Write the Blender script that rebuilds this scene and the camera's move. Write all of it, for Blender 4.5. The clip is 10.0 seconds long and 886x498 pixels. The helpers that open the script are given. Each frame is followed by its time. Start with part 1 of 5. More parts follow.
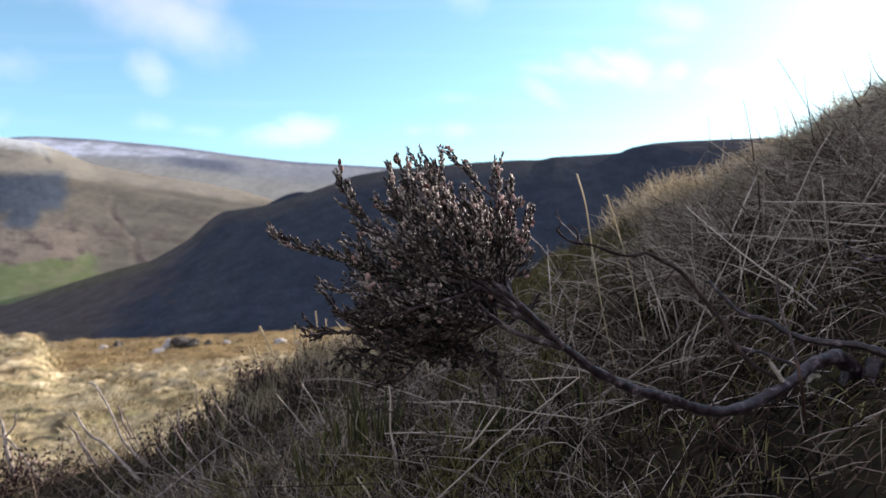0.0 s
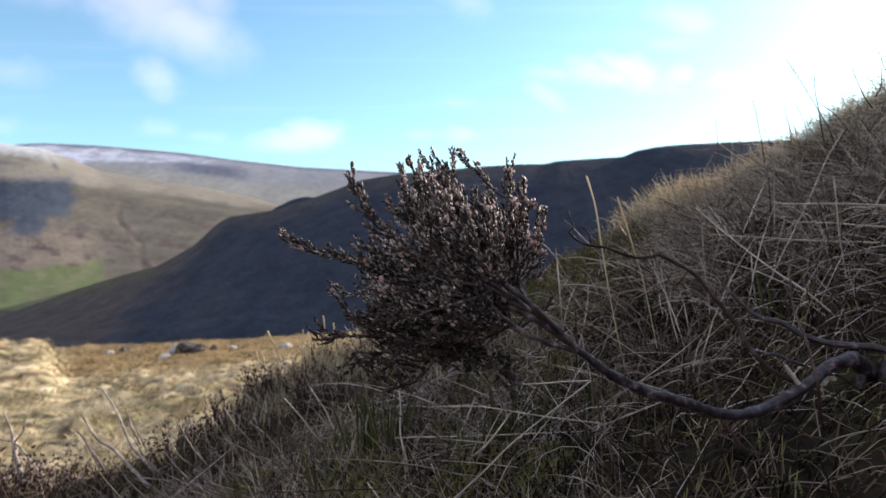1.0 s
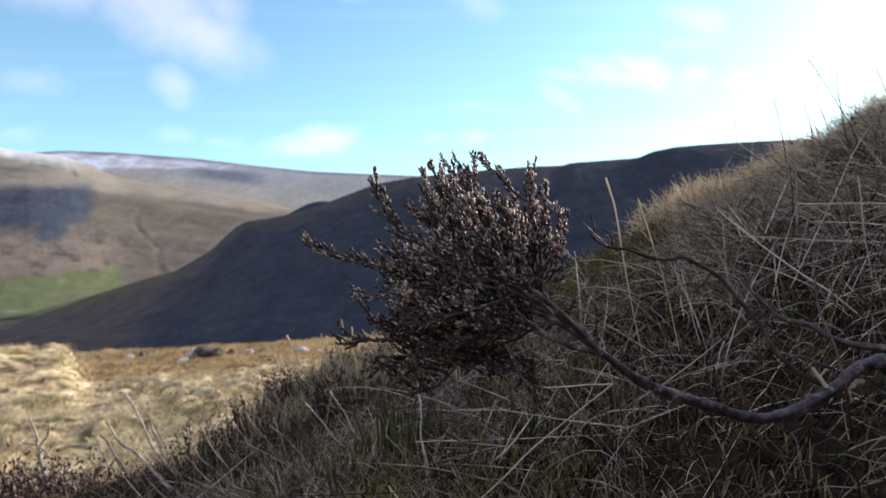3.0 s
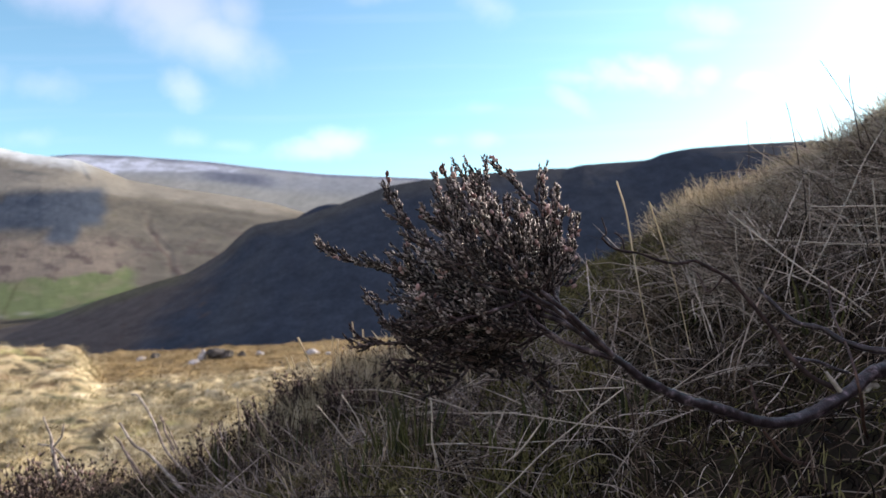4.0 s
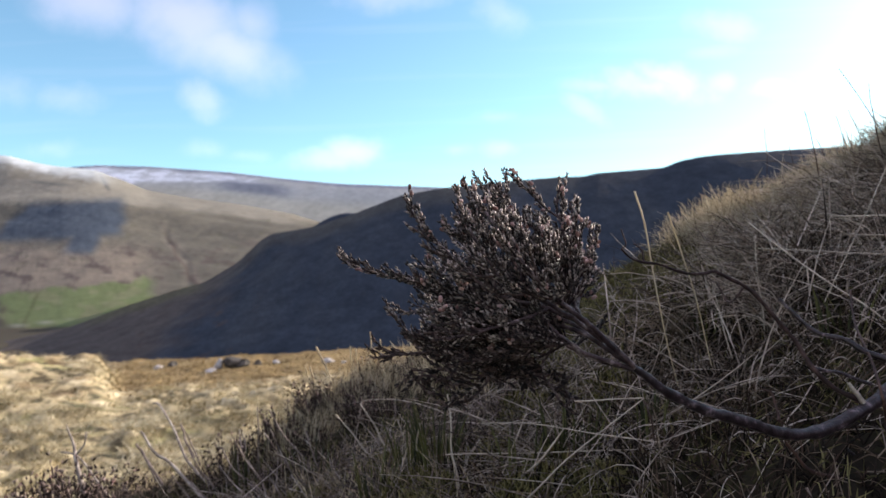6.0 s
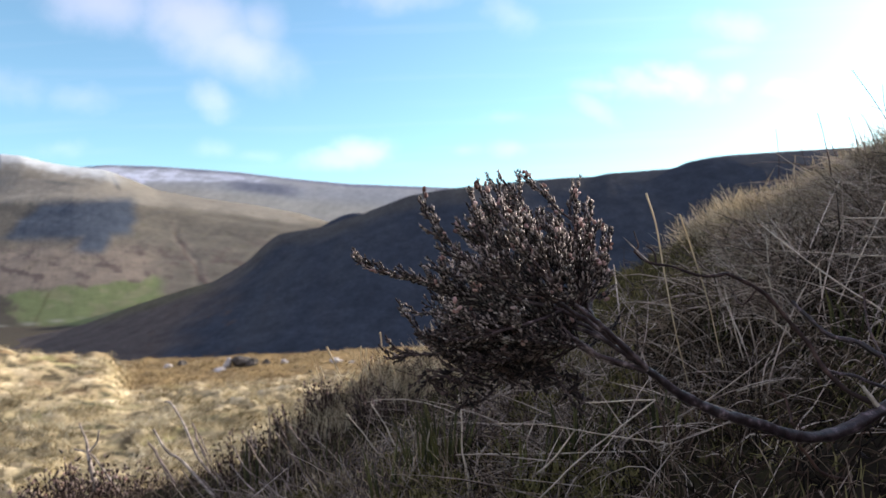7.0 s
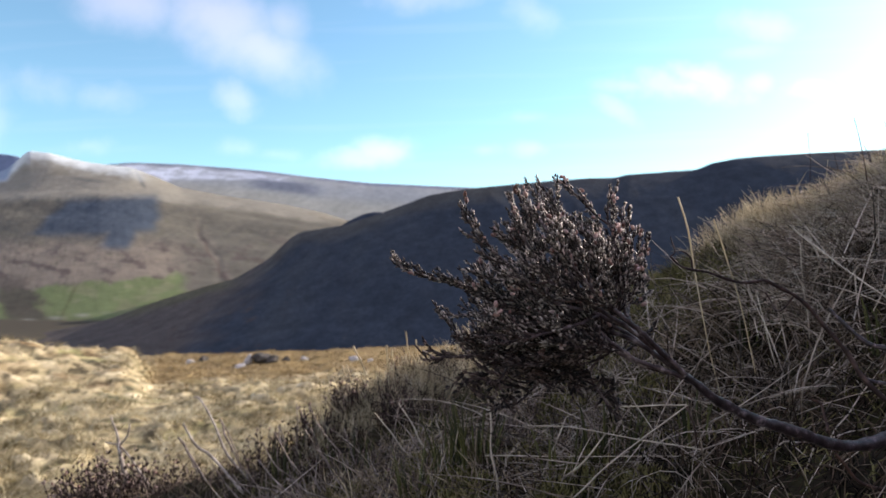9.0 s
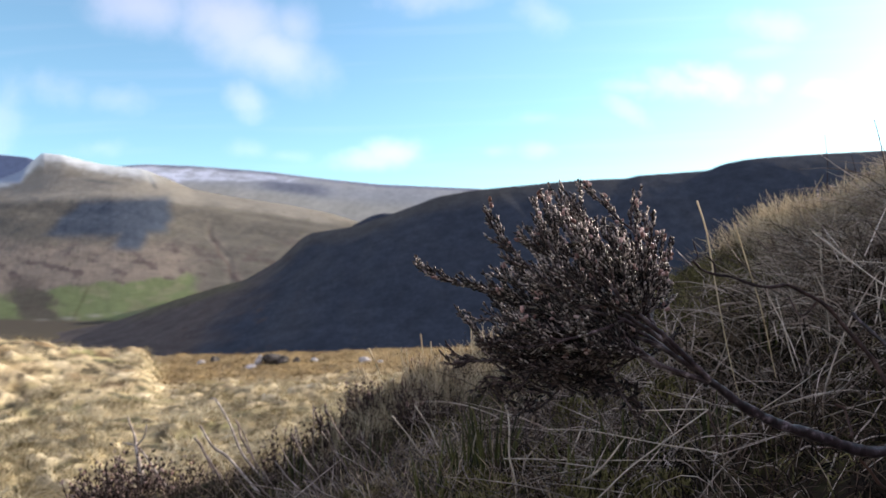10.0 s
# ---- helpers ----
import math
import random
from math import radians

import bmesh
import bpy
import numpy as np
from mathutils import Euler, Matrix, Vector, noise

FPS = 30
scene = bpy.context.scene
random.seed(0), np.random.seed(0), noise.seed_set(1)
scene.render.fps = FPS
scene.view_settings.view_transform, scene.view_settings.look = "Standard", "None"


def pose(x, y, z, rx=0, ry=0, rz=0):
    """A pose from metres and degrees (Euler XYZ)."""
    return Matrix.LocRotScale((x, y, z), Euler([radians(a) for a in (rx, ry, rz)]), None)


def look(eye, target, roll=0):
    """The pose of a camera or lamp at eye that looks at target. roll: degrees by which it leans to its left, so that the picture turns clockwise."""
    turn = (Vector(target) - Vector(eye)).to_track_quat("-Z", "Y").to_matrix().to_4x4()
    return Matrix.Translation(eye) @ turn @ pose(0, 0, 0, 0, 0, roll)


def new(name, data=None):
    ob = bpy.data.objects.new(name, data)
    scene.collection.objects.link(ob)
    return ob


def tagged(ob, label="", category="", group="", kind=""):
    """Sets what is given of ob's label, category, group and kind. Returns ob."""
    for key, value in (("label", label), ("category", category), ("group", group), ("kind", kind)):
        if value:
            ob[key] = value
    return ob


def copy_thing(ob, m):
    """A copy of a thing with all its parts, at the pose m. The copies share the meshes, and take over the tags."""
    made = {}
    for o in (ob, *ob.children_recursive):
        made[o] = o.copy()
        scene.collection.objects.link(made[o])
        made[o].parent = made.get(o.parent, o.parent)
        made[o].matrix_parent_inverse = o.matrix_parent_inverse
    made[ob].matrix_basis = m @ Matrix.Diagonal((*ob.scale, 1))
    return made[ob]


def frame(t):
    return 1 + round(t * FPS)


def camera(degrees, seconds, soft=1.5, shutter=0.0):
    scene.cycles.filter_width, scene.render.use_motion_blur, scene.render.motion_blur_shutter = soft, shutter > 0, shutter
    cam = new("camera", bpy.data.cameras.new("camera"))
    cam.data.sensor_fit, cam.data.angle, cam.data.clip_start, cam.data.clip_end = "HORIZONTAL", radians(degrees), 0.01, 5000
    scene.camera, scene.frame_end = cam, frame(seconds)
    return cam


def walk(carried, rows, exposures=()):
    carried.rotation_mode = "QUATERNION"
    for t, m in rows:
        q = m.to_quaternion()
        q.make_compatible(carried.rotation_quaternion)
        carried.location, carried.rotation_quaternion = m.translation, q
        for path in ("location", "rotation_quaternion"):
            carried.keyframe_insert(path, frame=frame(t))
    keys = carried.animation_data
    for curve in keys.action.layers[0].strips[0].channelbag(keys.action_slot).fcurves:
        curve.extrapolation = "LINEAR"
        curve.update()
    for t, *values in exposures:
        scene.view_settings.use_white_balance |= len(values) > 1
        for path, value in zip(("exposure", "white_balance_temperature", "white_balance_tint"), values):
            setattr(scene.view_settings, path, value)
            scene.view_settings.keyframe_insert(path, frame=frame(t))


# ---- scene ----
cam = camera(70.6, 10.0)
PATH = [
    (0, (0.0001, -0.0003, 0.4005), (-0.0004, 1.9997, 0.4001), -0.03),
    (0.5, (-0.0020, 0.0009, 0.3999), (-0.0059, 2.0009, 0.4052), -0.12),
    (1, (-0.0037, 0.0016, 0.3996), (-0.0199, 2.0015, 0.4133), -0.27),
    (1.5, (-0.0050, 0.0020, 0.3995), (-0.0352, 2.0017, 0.4155), -0.42),
    (2, (-0.0060, 0.0020, 0.3995), (-0.0486, 2.0015, 0.4168), -0.53),
    (2.5, (-0.0068, 0.0018, 0.3997), (-0.0583, 2.0010, 0.4204), -0.65),
    (4, (-0.0085, -0.0003, 0.4006), (-0.1022, 1.9972, 0.4329), -0.70),
    (4.5, (-0.0091, -0.0013, 0.4010), (-0.1158, 1.9954, 0.4410), -0.78),
    (5, (-0.0098, -0.0024, 0.4013), (-0.1256, 1.9936, 0.4519), -0.84),
    (5.5, (-0.0106, -0.0036, 0.4017), (-0.1379, 1.9914, 0.4611), -0.80),
    (7, (-0.0142, -0.0074, 0.4027), (-0.1802, 1.9847, 0.4649), -0.60),
    (7.5, (-0.0160, -0.0087, 0.4031), (-0.1950, 1.9822, 0.4675), -0.28),
    (8, (-0.0182, -0.0101, 0.4035), (-0.2111, 1.9795, 0.4688), -0.20),
    (8.5, (-0.0207, -0.0114, 0.4040), (-0.2310, 1.9765, 0.4675), -0.03),
    (9, (-0.0236, -0.0127, 0.4046), (-0.2513, 1.9733, 0.4661), 0.07),
    (9.5, (-0.0270, -0.0141, 0.4054), (-0.2714, 1.9700, 0.4658), 0.07),
    (10, (-0.0308, -0.0155, 0.4064), (-0.2887, 1.9667, 0.4717), 0.12),
]
walk(cam, [(t, look(eye, target, roll)) for t, eye, target, roll in PATH], [(0.0, 1.03, 6600, 19), (10.0, 1.03, 6600, 19)])
cam.data.dof.use_dof = True
cam.data.dof.focus_distance = 0.36
cam.data.dof.aperture_fstop = 16.0

# ---- light ----
SUN_AZ, SUN_EL = 50.0, 20.4
sun = new("sun", bpy.data.lights.new("sun", "SUN"))
sun.data.energy, sun.data.angle, sun.data.color = 4.6, radians(0.6), (1.0, 0.9, 0.76)
_d = Vector((math.sin(radians(SUN_AZ)) * math.cos(radians(SUN_EL)), math.cos(radians(SUN_AZ)) * math.cos(radians(SUN_EL)), math.sin(radians(SUN_EL))))
sun.matrix_world = look(_d * 50, (0, 0, 0))

world = bpy.data.worlds.new("sky")
scene.world = world
world.use_nodes = True
wn, wl = world.node_tree.nodes, world.node_tree.links
wn.clear()


def wnode(kind, **kw):
    n = wn.new(kind)
    for k, v in kw.items():
        n.inputs[int(k[1:])].default_value = v
    return n


def wmath(op, a, b=0.0, clamp=False):
    n = wn.new("ShaderNodeMath")
    n.operation, n.use_clamp = op, clamp
    for i, v in enumerate((a, b)):
        if isinstance(v, (int, float)):
            n.inputs[i].default_value = v
        else:
            wl.new(v, n.inputs[i])
    return n.outputs[0]


def wmix(fac, a, b, mode="MIX"):
    n = wn.new("ShaderNodeMix")
    n.data_type, n.blend_type = "RGBA", mode
    for sock, v in ((n.inputs[0], fac), (n.inputs[6], a), (n.inputs[7], b)):
        if isinstance(v, (int, float, tuple)):
            sock.default_value = v
        else:
            wl.new(v, sock)
    return n.outputs[2]


sky = wn.new("ShaderNodeTexSky")
sky.sky_type, sky.sun_disc = "NISHITA", False
sky.sun_elevation, sky.sun_rotation = radians(SUN_EL), radians(SUN_AZ)
sky.altitude, sky.air_density, sky.dust_density, sky.ozone_density = 400, 1.0, 0.62, 1.0
coord = wn.new("ShaderNodeTexCoord")
sep = wn.new("ShaderNodeSeparateXYZ")
wl.new(coord.outputs["Generated"], sep.inputs[0])
ahead = wmath("MAXIMUM", sep.outputs[1], 0.08)
su, sv = wmath("DIVIDE", sep.outputs[0], ahead), wmath("DIVIDE", sep.outputs[2], ahead)
flat = wn.new("ShaderNodeCombineXYZ")
wl.new(su, flat.inputs[0]), wl.new(sv, flat.inputs[1])
puff = wn.new("ShaderNodeTexNoise")
puff.inputs["Scale"].default_value, puff.inputs["Detail"].default_value, puff.inputs["Roughness"].default_value = 9.0, 8.0, 0.55
wl.new(flat.outputs[0], puff.inputs["Vector"])


def cloud(u, v, w, h, turn=0.0, rough=1.0):
    """Soft mask of one cloud in the sky, by its direction (tangents) and half sizes."""
    m = wn.new("ShaderNodeMapping")
    m.vector_type = "TEXTURE"
    m.inputs["Location"].default_value = (u, v, 0)
    m.inputs["Rotation"].default_value = (0, 0, radians(turn))
    m.inputs["Scale"].default_value = (w, h, 1)
    wl.new(flat.outputs[0], m.inputs["Vector"])
    g = wn.new("ShaderNodeTexGradient")
    g.gradient_type = "SPHERICAL"
    wl.new(m.outputs[0], g.inputs[0])
    shaped = wmath("ADD", g.outputs["Fac"], wmath("MULTIPLY", wmath("SUBTRACT", puff.outputs["Fac"], 0.56), rough * 1.9))
    ramp = wn.new("ShaderNodeMapRange")
    ramp.interpolation_type = "SMOOTHSTEP"
    ramp.inputs["From Min"].default_value, ramp.inputs["From Max"].default_value = 0.06, 0.98
    wl.new(shaped, ramp.inputs["Value"])
    return wmath("MULTIPLY", ramp.outputs[0], wmath("MINIMUM", wmath("MULTIPLY", g.outputs["Fac"], 4.0), 1.0))


cover = 0.0


def add_cloud(power, *shape):
    global cover
    cover = wmath("MAXIMUM", cover, wmath("MULTIPLY", cloud(*shape), power))


# strength, across, up, half width, half height, turn
add_cloud(0.85, -0.650, 0.455, 0.20, 0.085, -10, 0.5)
add_cloud(0.95, -0.500, 0.425, 0.24, 0.120, -22, 0.5)
add_cloud(1.00, -0.415, 0.365, 0.17, 0.085, -28, 0.5)
add_cloud(0.70, -0.385, 0.410, 0.09, 0.070, -60, 0.5)
add_cloud(0.70, -0.465, 0.286, 0.085, 0.050, -20)
add_cloud(0.40, -0.820, 0.316, 0.13, 0.055, -10)
add_cloud(0.40, -0.700, 0.294, 0.13, 0.045, -4)
add_cloud(0.45, -0.930, 0.270, 0.15, 0.09, 60)
add_cloud(0.35, -0.731, 0.211, 0.075, 0.028, 0)
add_cloud(0.40, -0.457, 0.200, 0.085, 0.030, -4)
add_cloud(0.35, -0.395, 0.190, 0.080, 0.020, -4)
add_cloud(0.75, -0.235, 0.182, 0.135, 0.030, 2)
add_cloud(0.95, -0.205, 0.192, 0.085, 0.042, 0)
add_cloud(1.00, 0.262, 0.282, 0.155, 0.046, -6)
add_cloud(1.00, 0.285, 0.297, 0.095, 0.044, -14)
add_cloud(0.50, 0.180, 0.286, 0.10, 0.022, -4)
add_cloud(0.45, 0.160, 0.250, 0.07, 0.026, -35)
add_cloud(0.50, 0.373, 0.284, 0.05, 0.028, 0)
add_cloud(0.90, 0.441, 0.275, 0.075, 0.034, 0)
add_cloud(0.55, 0.362, 0.378, 0.10, 0.040, -12)
add_cloud(0.30, 0.354, 0.333, 0.08, 0.022, 0)
add_cloud(0.55, -0.150, 0.444, 0.15, 0.040, 0)
add_cloud(0.50, 0.038, 0.404, 0.085, 0.050, -25)
add_cloud(0.35, 0.016, 0.241, 0.07, 0.020, 0)
add_cloud(0.35, -0.047, 0.190, 0.045, 0.020, 0)
add_cloud(0.45, 0.027, 0.191, 0.055, 0.024, 0)
streak_map = wn.new("ShaderNodeMapping")
streak_map.inputs["Scale"].default_value = (1.0, 20, 1)
wl.new(flat.outputs[0], streak_map.inputs["Vector"])
streak = wn.new("ShaderNodeTexNoise")
streak.inputs["Scale"].default_value, streak.inputs["Detail"].default_value = 2.0, 3.0
wl.new(streak_map.outputs[0], streak.inputs["Vector"])
thin = wn.new("ShaderNodeMapRange")
thin.inputs["From Min"].default_value, thin.inputs["From Max"].default_value, thin.inputs["To Max"].default_value = 0.52, 0.85, 0.16
wl.new(streak.outputs["Fac"], thin.inputs["Value"])
cover = wmath("MAXIMUM", cover, thin.outputs[0])
tinted = wmix(1.0, sky.outputs[0], (0.74, 1.10, 1.12, 1), "MULTIPLY")
veil = wmix(0.025, tinted, (7.0, 7.8, 8.4, 1))
fair = wmix(cover, veil, wmix(1.0, veil, (2.0, 1.3, 1.2, 1), "ADD"))
# broken white cloud overhead and behind, away from the clear part of the sky
# out of view; added so that the skylight in shade is whiter
broken = wn.new("ShaderNodeTexNoise")
broken.inputs["Scale"].default_value, broken.inputs["Detail"].default_value = 2.2, 5.0
wl.new(coord.outputs["Generated"], broken.inputs["Vector"])
lump = wn.new("ShaderNodeMapRange")
lump.inputs["From Min"].default_value, lump.inputs["From Max"].default_value = 0.40, 0.60
wl.new(broken.outputs["Fac"], lump.inputs["Value"])
high = wn.new("ShaderNodeMapRange")
high.inputs["From Min"].default_value, high.inputs["From Max"].default_value = 0.42, 0.65
wl.new(sep.outputs[2], high.inputs["Value"])
rear = wn.new("ShaderNodeMapRange")
rear.inputs["From Min"].default_value, rear.inputs["From Max"].default_value = 0.35, 0.0
wl.new(sep.outputs[1], rear.inputs["Value"])
overhead = (wmath("MULTIPLY", lump.outputs[0], wmath("MAXIMUM", high.outputs[0], rear.outputs[0])))
clouded = wmix(wmath("MULTIPLY", overhead, 0.8), fair, (6.0, 5.3, 6.0, 1))
back = wnode("ShaderNodeBackground", _1=0.105)
wl.new(clouded, back.inputs[0])
wl.new(back.outputs[0], wn.new("ShaderNodeOutputWorld").inputs[0])


# ---- materials ----
def material(name, colours, scale=8.0, detail=6.0, rough=0.8, bump=0.3, bump_scale=60.0, by_island=0.0, translucent=0.0, spec=0.3, stretch=(1, 1, 1), second=None, coords="Object"):
    """Two noises mixed into a colour ramp, with bump. by_island: how far the separate pieces differ."""
    m = bpy.data.materials.new(name)
    m.use_nodes = True
    n, l = m.node_tree.nodes, m.node_tree.links
    b = n["Principled BSDF"]
    b.inputs["Roughness"].default_value = rough
    b.inputs["Specular IOR Level"].default_value = spec
    tc = n.new("ShaderNodeTexCoord")
    mp = n.new("ShaderNodeMapping")
    mp.inputs["Scale"].default_value = stretch
    l.new(tc.outputs[coords], mp.inputs[0])
    big, small = n.new("ShaderNodeTexNoise"), n.new("ShaderNodeTexNoise")
    big.inputs["Scale"].default_value, big.inputs["Detail"].default_value = scale, detail
    small.inputs["Scale"].default_value, small.inputs["Detail"].default_value = bump_scale, 5.0
    l.new(mp.outputs[0], big.inputs["Vector"]), l.new(mp.outputs[0], small.inputs["Vector"])
    mix = n.new("ShaderNodeMath")
    mix.operation = "MULTIPLY_ADD"
    mix.inputs[1].default_value = 0.35
    l.new(small.outputs["Fac"], mix.inputs[0])
    half = n.new("ShaderNodeMath")
    half.operation = "MULTIPLY_ADD"
    half.inputs[1].default_value, half.inputs[2].default_value = 1.3, -0.325
    l.new(big.outputs["Fac"], half.inputs[0])
    l.new(half.outputs[0], mix.inputs[2])
    value = mix.outputs[0]
    if by_island:
        geo = n.new("ShaderNodeNewGeometry")
        isl = n.new("ShaderNodeMath")
        isl.operation = "MULTIPLY_ADD"
        isl.inputs[1].default_value, isl.inputs[2].default_value = by_island, -by_island / 2
        l.new(geo.outputs["Random Per Island"], isl.inputs[0])
        add = n.new("ShaderNodeMath")
        l.new(value, add.inputs[0]), l.new(isl.outputs[0], add.inputs[1])
        value = add.outputs[0]
    ramp = n.new("ShaderNodeValToRGB")
    while len(ramp.color_ramp.elements) < len(colours):
        ramp.color_ramp.elements.new(0.5)
    for i, c in enumerate(colours):
        e = ramp.color_ramp.elements[i]
        e.position, e.color = 0.2 + 0.6 * i / max(1, len(colours) - 1), (*c, 1)
    l.new(value, ramp.inputs[0])
    colour = ramp.outputs[0]
    l.new(colour, b.inputs["Base Color"])
    if bump:
        bp = n.new("ShaderNodeBump")
        bp.inputs["Strength"].default_value, bp.inputs["Distance"].default_value = bump, 0.4 / bump_scale
        l.new(small.outputs["Fac"], bp.inputs["Height"])
        l.new(bp.outputs[0], b.inputs["Normal"])
    if translucent:
        tr, ms = n.new("ShaderNodeBsdfTranslucent"), n.new("ShaderNodeMixShader")
        l.new(colour, tr.inputs[0])
        ms.inputs[0].default_value = translucent
        l.new(b.outputs[0], ms.inputs[1]), l.new(tr.outputs[0], ms.inputs[2])
        l.new(ms.outputs[0], n["Material Output"].inputs[0])
    return m


M_STRAW = material("dead_straw", [(0.052, 0.040, 0.032), (0.178, 0.142, 0.116), (0.355, 0.296, 0.248), (0.64, 0.56, 0.485)], 30, 3, 0.55, 0.15, 400, 0.9, 0.25, 0.35)
M_THATCH = material("dead_grass", [(0.030, 0.023, 0.0165), (0.090, 0.070, 0.051), (0.19, 0.150, 0.112), (0.35, 0.282, 0.213)], 20, 3, 0.85, 0.0, 300, 0.8, 0.25, 0.08)
M_GREEN = material("green_grass", [(0.026, 0.030, 0.011), (0.062, 0.066, 0.021), (0.13, 0.128, 0.042)], 25, 3, 0.55, 0.0, 300, 0.7, 0.3, 0.35)
M_STRAWS = material("grey_straw", [(0.22, 0.19, 0.15), (0.36, 0.31, 0.25), (0.52, 0.455, 0.37)], 60, 4, 0.6, 0.2, 500, 0.3, 0.1, 0.35)
M_MOSS = material("moss", [(0.060, 0.056, 0.024), (0.145, 0.132, 0.054), (0.30, 0.27, 0.12)], 25, 3, 0.8, 0.0, 300, 0.8, 0.3, 0.1)
M_PALE = material("bleached_straw", [(0.34, 0.27, 0.16), (0.55, 0.46, 0.30), (0.66, 0.58, 0.42)], 60, 4, 0.6, 0.2, 500, 0.4, 0.35, 0.35, (1, 1, 0.2))
M_PEAT = material("peat_and_moss", [(0.010, 0.008, 0.006), (0.022, 0.018, 0.012), (0.038, 0.038, 0.015), (0.065, 0.055, 0.034)], 14, 8, 0.95, 0.8, 120, 0, 0, 0.1)
# palest step of the bark and bough ramps stands in for highlights
M_BARK = material("heather_bark", [(0.004, 0.0022, 0.0027), (0.0125, 0.0078, 0.0094), (0.030, 0.020, 0.0235), (0.17, 0.128, 0.138)], 230, 9, 0.34, 0.5, 900, 0, 0, 0.34, (1, 1, 1))
M_BOUGH = material("heather_bough", [(0.012, 0.007, 0.008), (0.030, 0.0185, 0.020), (0.075, 0.052, 0.053), (0.30, 0.24, 0.235)], 170, 6, 0.45, 0.6, 900, 0, 0, 0.2)
M_TWIG = material("heather_twig", [(0.012, 0.007, 0.007), (0.028, 0.017, 0.016), (0.088, 0.056, 0.050)], 150, 4, 0.65, 0.3, 900, 0.5, 0, 0.15)
# two leaf colours: brightened for the sunlit top, darkened for the shaded lower bush
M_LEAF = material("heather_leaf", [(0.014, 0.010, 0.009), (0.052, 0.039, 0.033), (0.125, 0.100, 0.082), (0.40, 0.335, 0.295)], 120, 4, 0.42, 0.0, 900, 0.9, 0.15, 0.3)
M_SHADELEAF = material("shaded_heather_leaf", [(0.008, 0.005, 0.005), (0.022, 0.014, 0.013), (0.050, 0.034, 0.030), (0.13, 0.095, 0.085)], 120, 4, 0.6, 0.0, 900, 0.9, 0.1, 0.2)
M_HEATH = material("withered_heath", [(0.018, 0.012, 0.010), (0.042, 0.029, 0.024), (0.085, 0.062, 0.052), (0.24, 0.185, 0.165)], 60, 4, 0.7, 0.0, 900, 0.8, 0.15, 0.15)
M_FLOWER = material("dead_heather_bell", [(0.14, 0.070, 0.058), (0.34, 0.205, 0.18), (0.58, 0.43, 0.395)], 150, 3, 0.7, 0.0, 900, 0.7, 0.25, 0.3)
M_GREYTWIG = material("weathered_twig", [(0.09, 0.072, 0.060), (0.25, 0.212, 0.178), (0.48, 0.43, 0.37)], 80, 5, 0.7, 0.4, 600, 0, 0, 0.3)
M_REDSTEM = material("rusty_stem", [(0.018, 0.009, 0.007), (0.040, 0.020, 0.015), (0.10, 0.054, 0.038)], 90, 4, 0.6, 0.2, 500, 0.3, 0.1, 0.3)
M_ROCK = material("gritstone", [(0.020, 0.018, 0.016), (0.05, 0.045, 0.038), (0.14, 0.125, 0.108)], 3, 8, 0.9, 0.6, 25)


# ---- mesh helpers ----
def mesh_from(name, verts, faces, mat, smooth=True):
    me = bpy.data.meshes.new(name)
    verts, faces = np.asarray(verts, dtype=np.float32), np.asarray(faces, dtype=np.int32)
    k = faces.shape[1]
    me.vertices.add(len(verts))
    me.vertices.foreach_set("co", verts.ravel())
    me.loops.add(faces.size)
    me.loops.foreach_set("vertex_index", faces.ravel())
    me.polygons.add(len(faces))
    me.polygons.foreach_set("loop_start", np.arange(0, faces.size, k, dtype=np.int32))
    me.polygons.foreach_set("use_smooth", np.full(len(faces), smooth))
    me.update(calc_edges=True)
    me.validate()
    me.materials.append(mat)
    return me


def tubes(paths, radii, sides=3):
    """Vertices and quads of many tapering tubes; paths (n, k, 3), radii (n, k)."""
    paths, radii = np.asarray(paths, float), np.asarray(radii, float)
    n, k, _ = paths.shape
    tan = np.gradient(paths, axis=1)
    tan /= np.linalg.norm(tan, axis=2, keepdims=True) + 1e-9
    ref = np.where(np.abs(tan[:, :1, 2:3]) > 0.9, [[[1.0, 0, 0]]], [[[0, 0, 1.0]]])
    ref = np.broadcast_to(ref, tan.shape)
    a = np.cross(tan, ref)
    a /= np.linalg.norm(a, axis=2, keepdims=True) + 1e-9
    b = np.cross(a, tan)
    ang = np.arange(sides) * 2 * np.pi / sides
    ring = a[:, :, None] * np.cos(ang)[None, None, :, None] + b[:, :, None] * np.sin(ang)[None, None, :, None]
    v = paths[:, :, None] + ring * radii[:, :, None, None]
    idx = np.arange(n * k * sides).reshape(n, k, sides)
    nxt = np.roll(idx, -1, axis=2)
    f = np.stack([idx[:, :-1], nxt[:, :-1], nxt[:, 1:], idx[:, 1:]], axis=-1)
    return v.reshape(-1, 3), f.reshape(-1, 4)


def smooth_path(pts, per=6):
    """Catmull-Rom through the points."""
    p = np.asarray(pts, float)
    p = np.vstack([2 * p[0] - p[1], p, 2 * p[-1] - p[-2]])
    out = []
    for i in range(1, len(p) - 2):
        for s in np.linspace(0, 1, per, endpoint=False):
            a, b, c, d = p[i - 1], p[i], p[i + 1], p[i + 2]
            out.append(0.5 * (2 * b + (c - a) * s + (2 * a - 5 * b + 4 * c - d) * s * s + (3 * b - a - 3 * c + d) * s ** 3))
    out.append(p[-2])
    return np.array(out)


def part(name, me, parent, label=""):
    ob = new(name, me)
    ob.parent = parent
    if label:
        tagged(ob, label=label)
    return ob


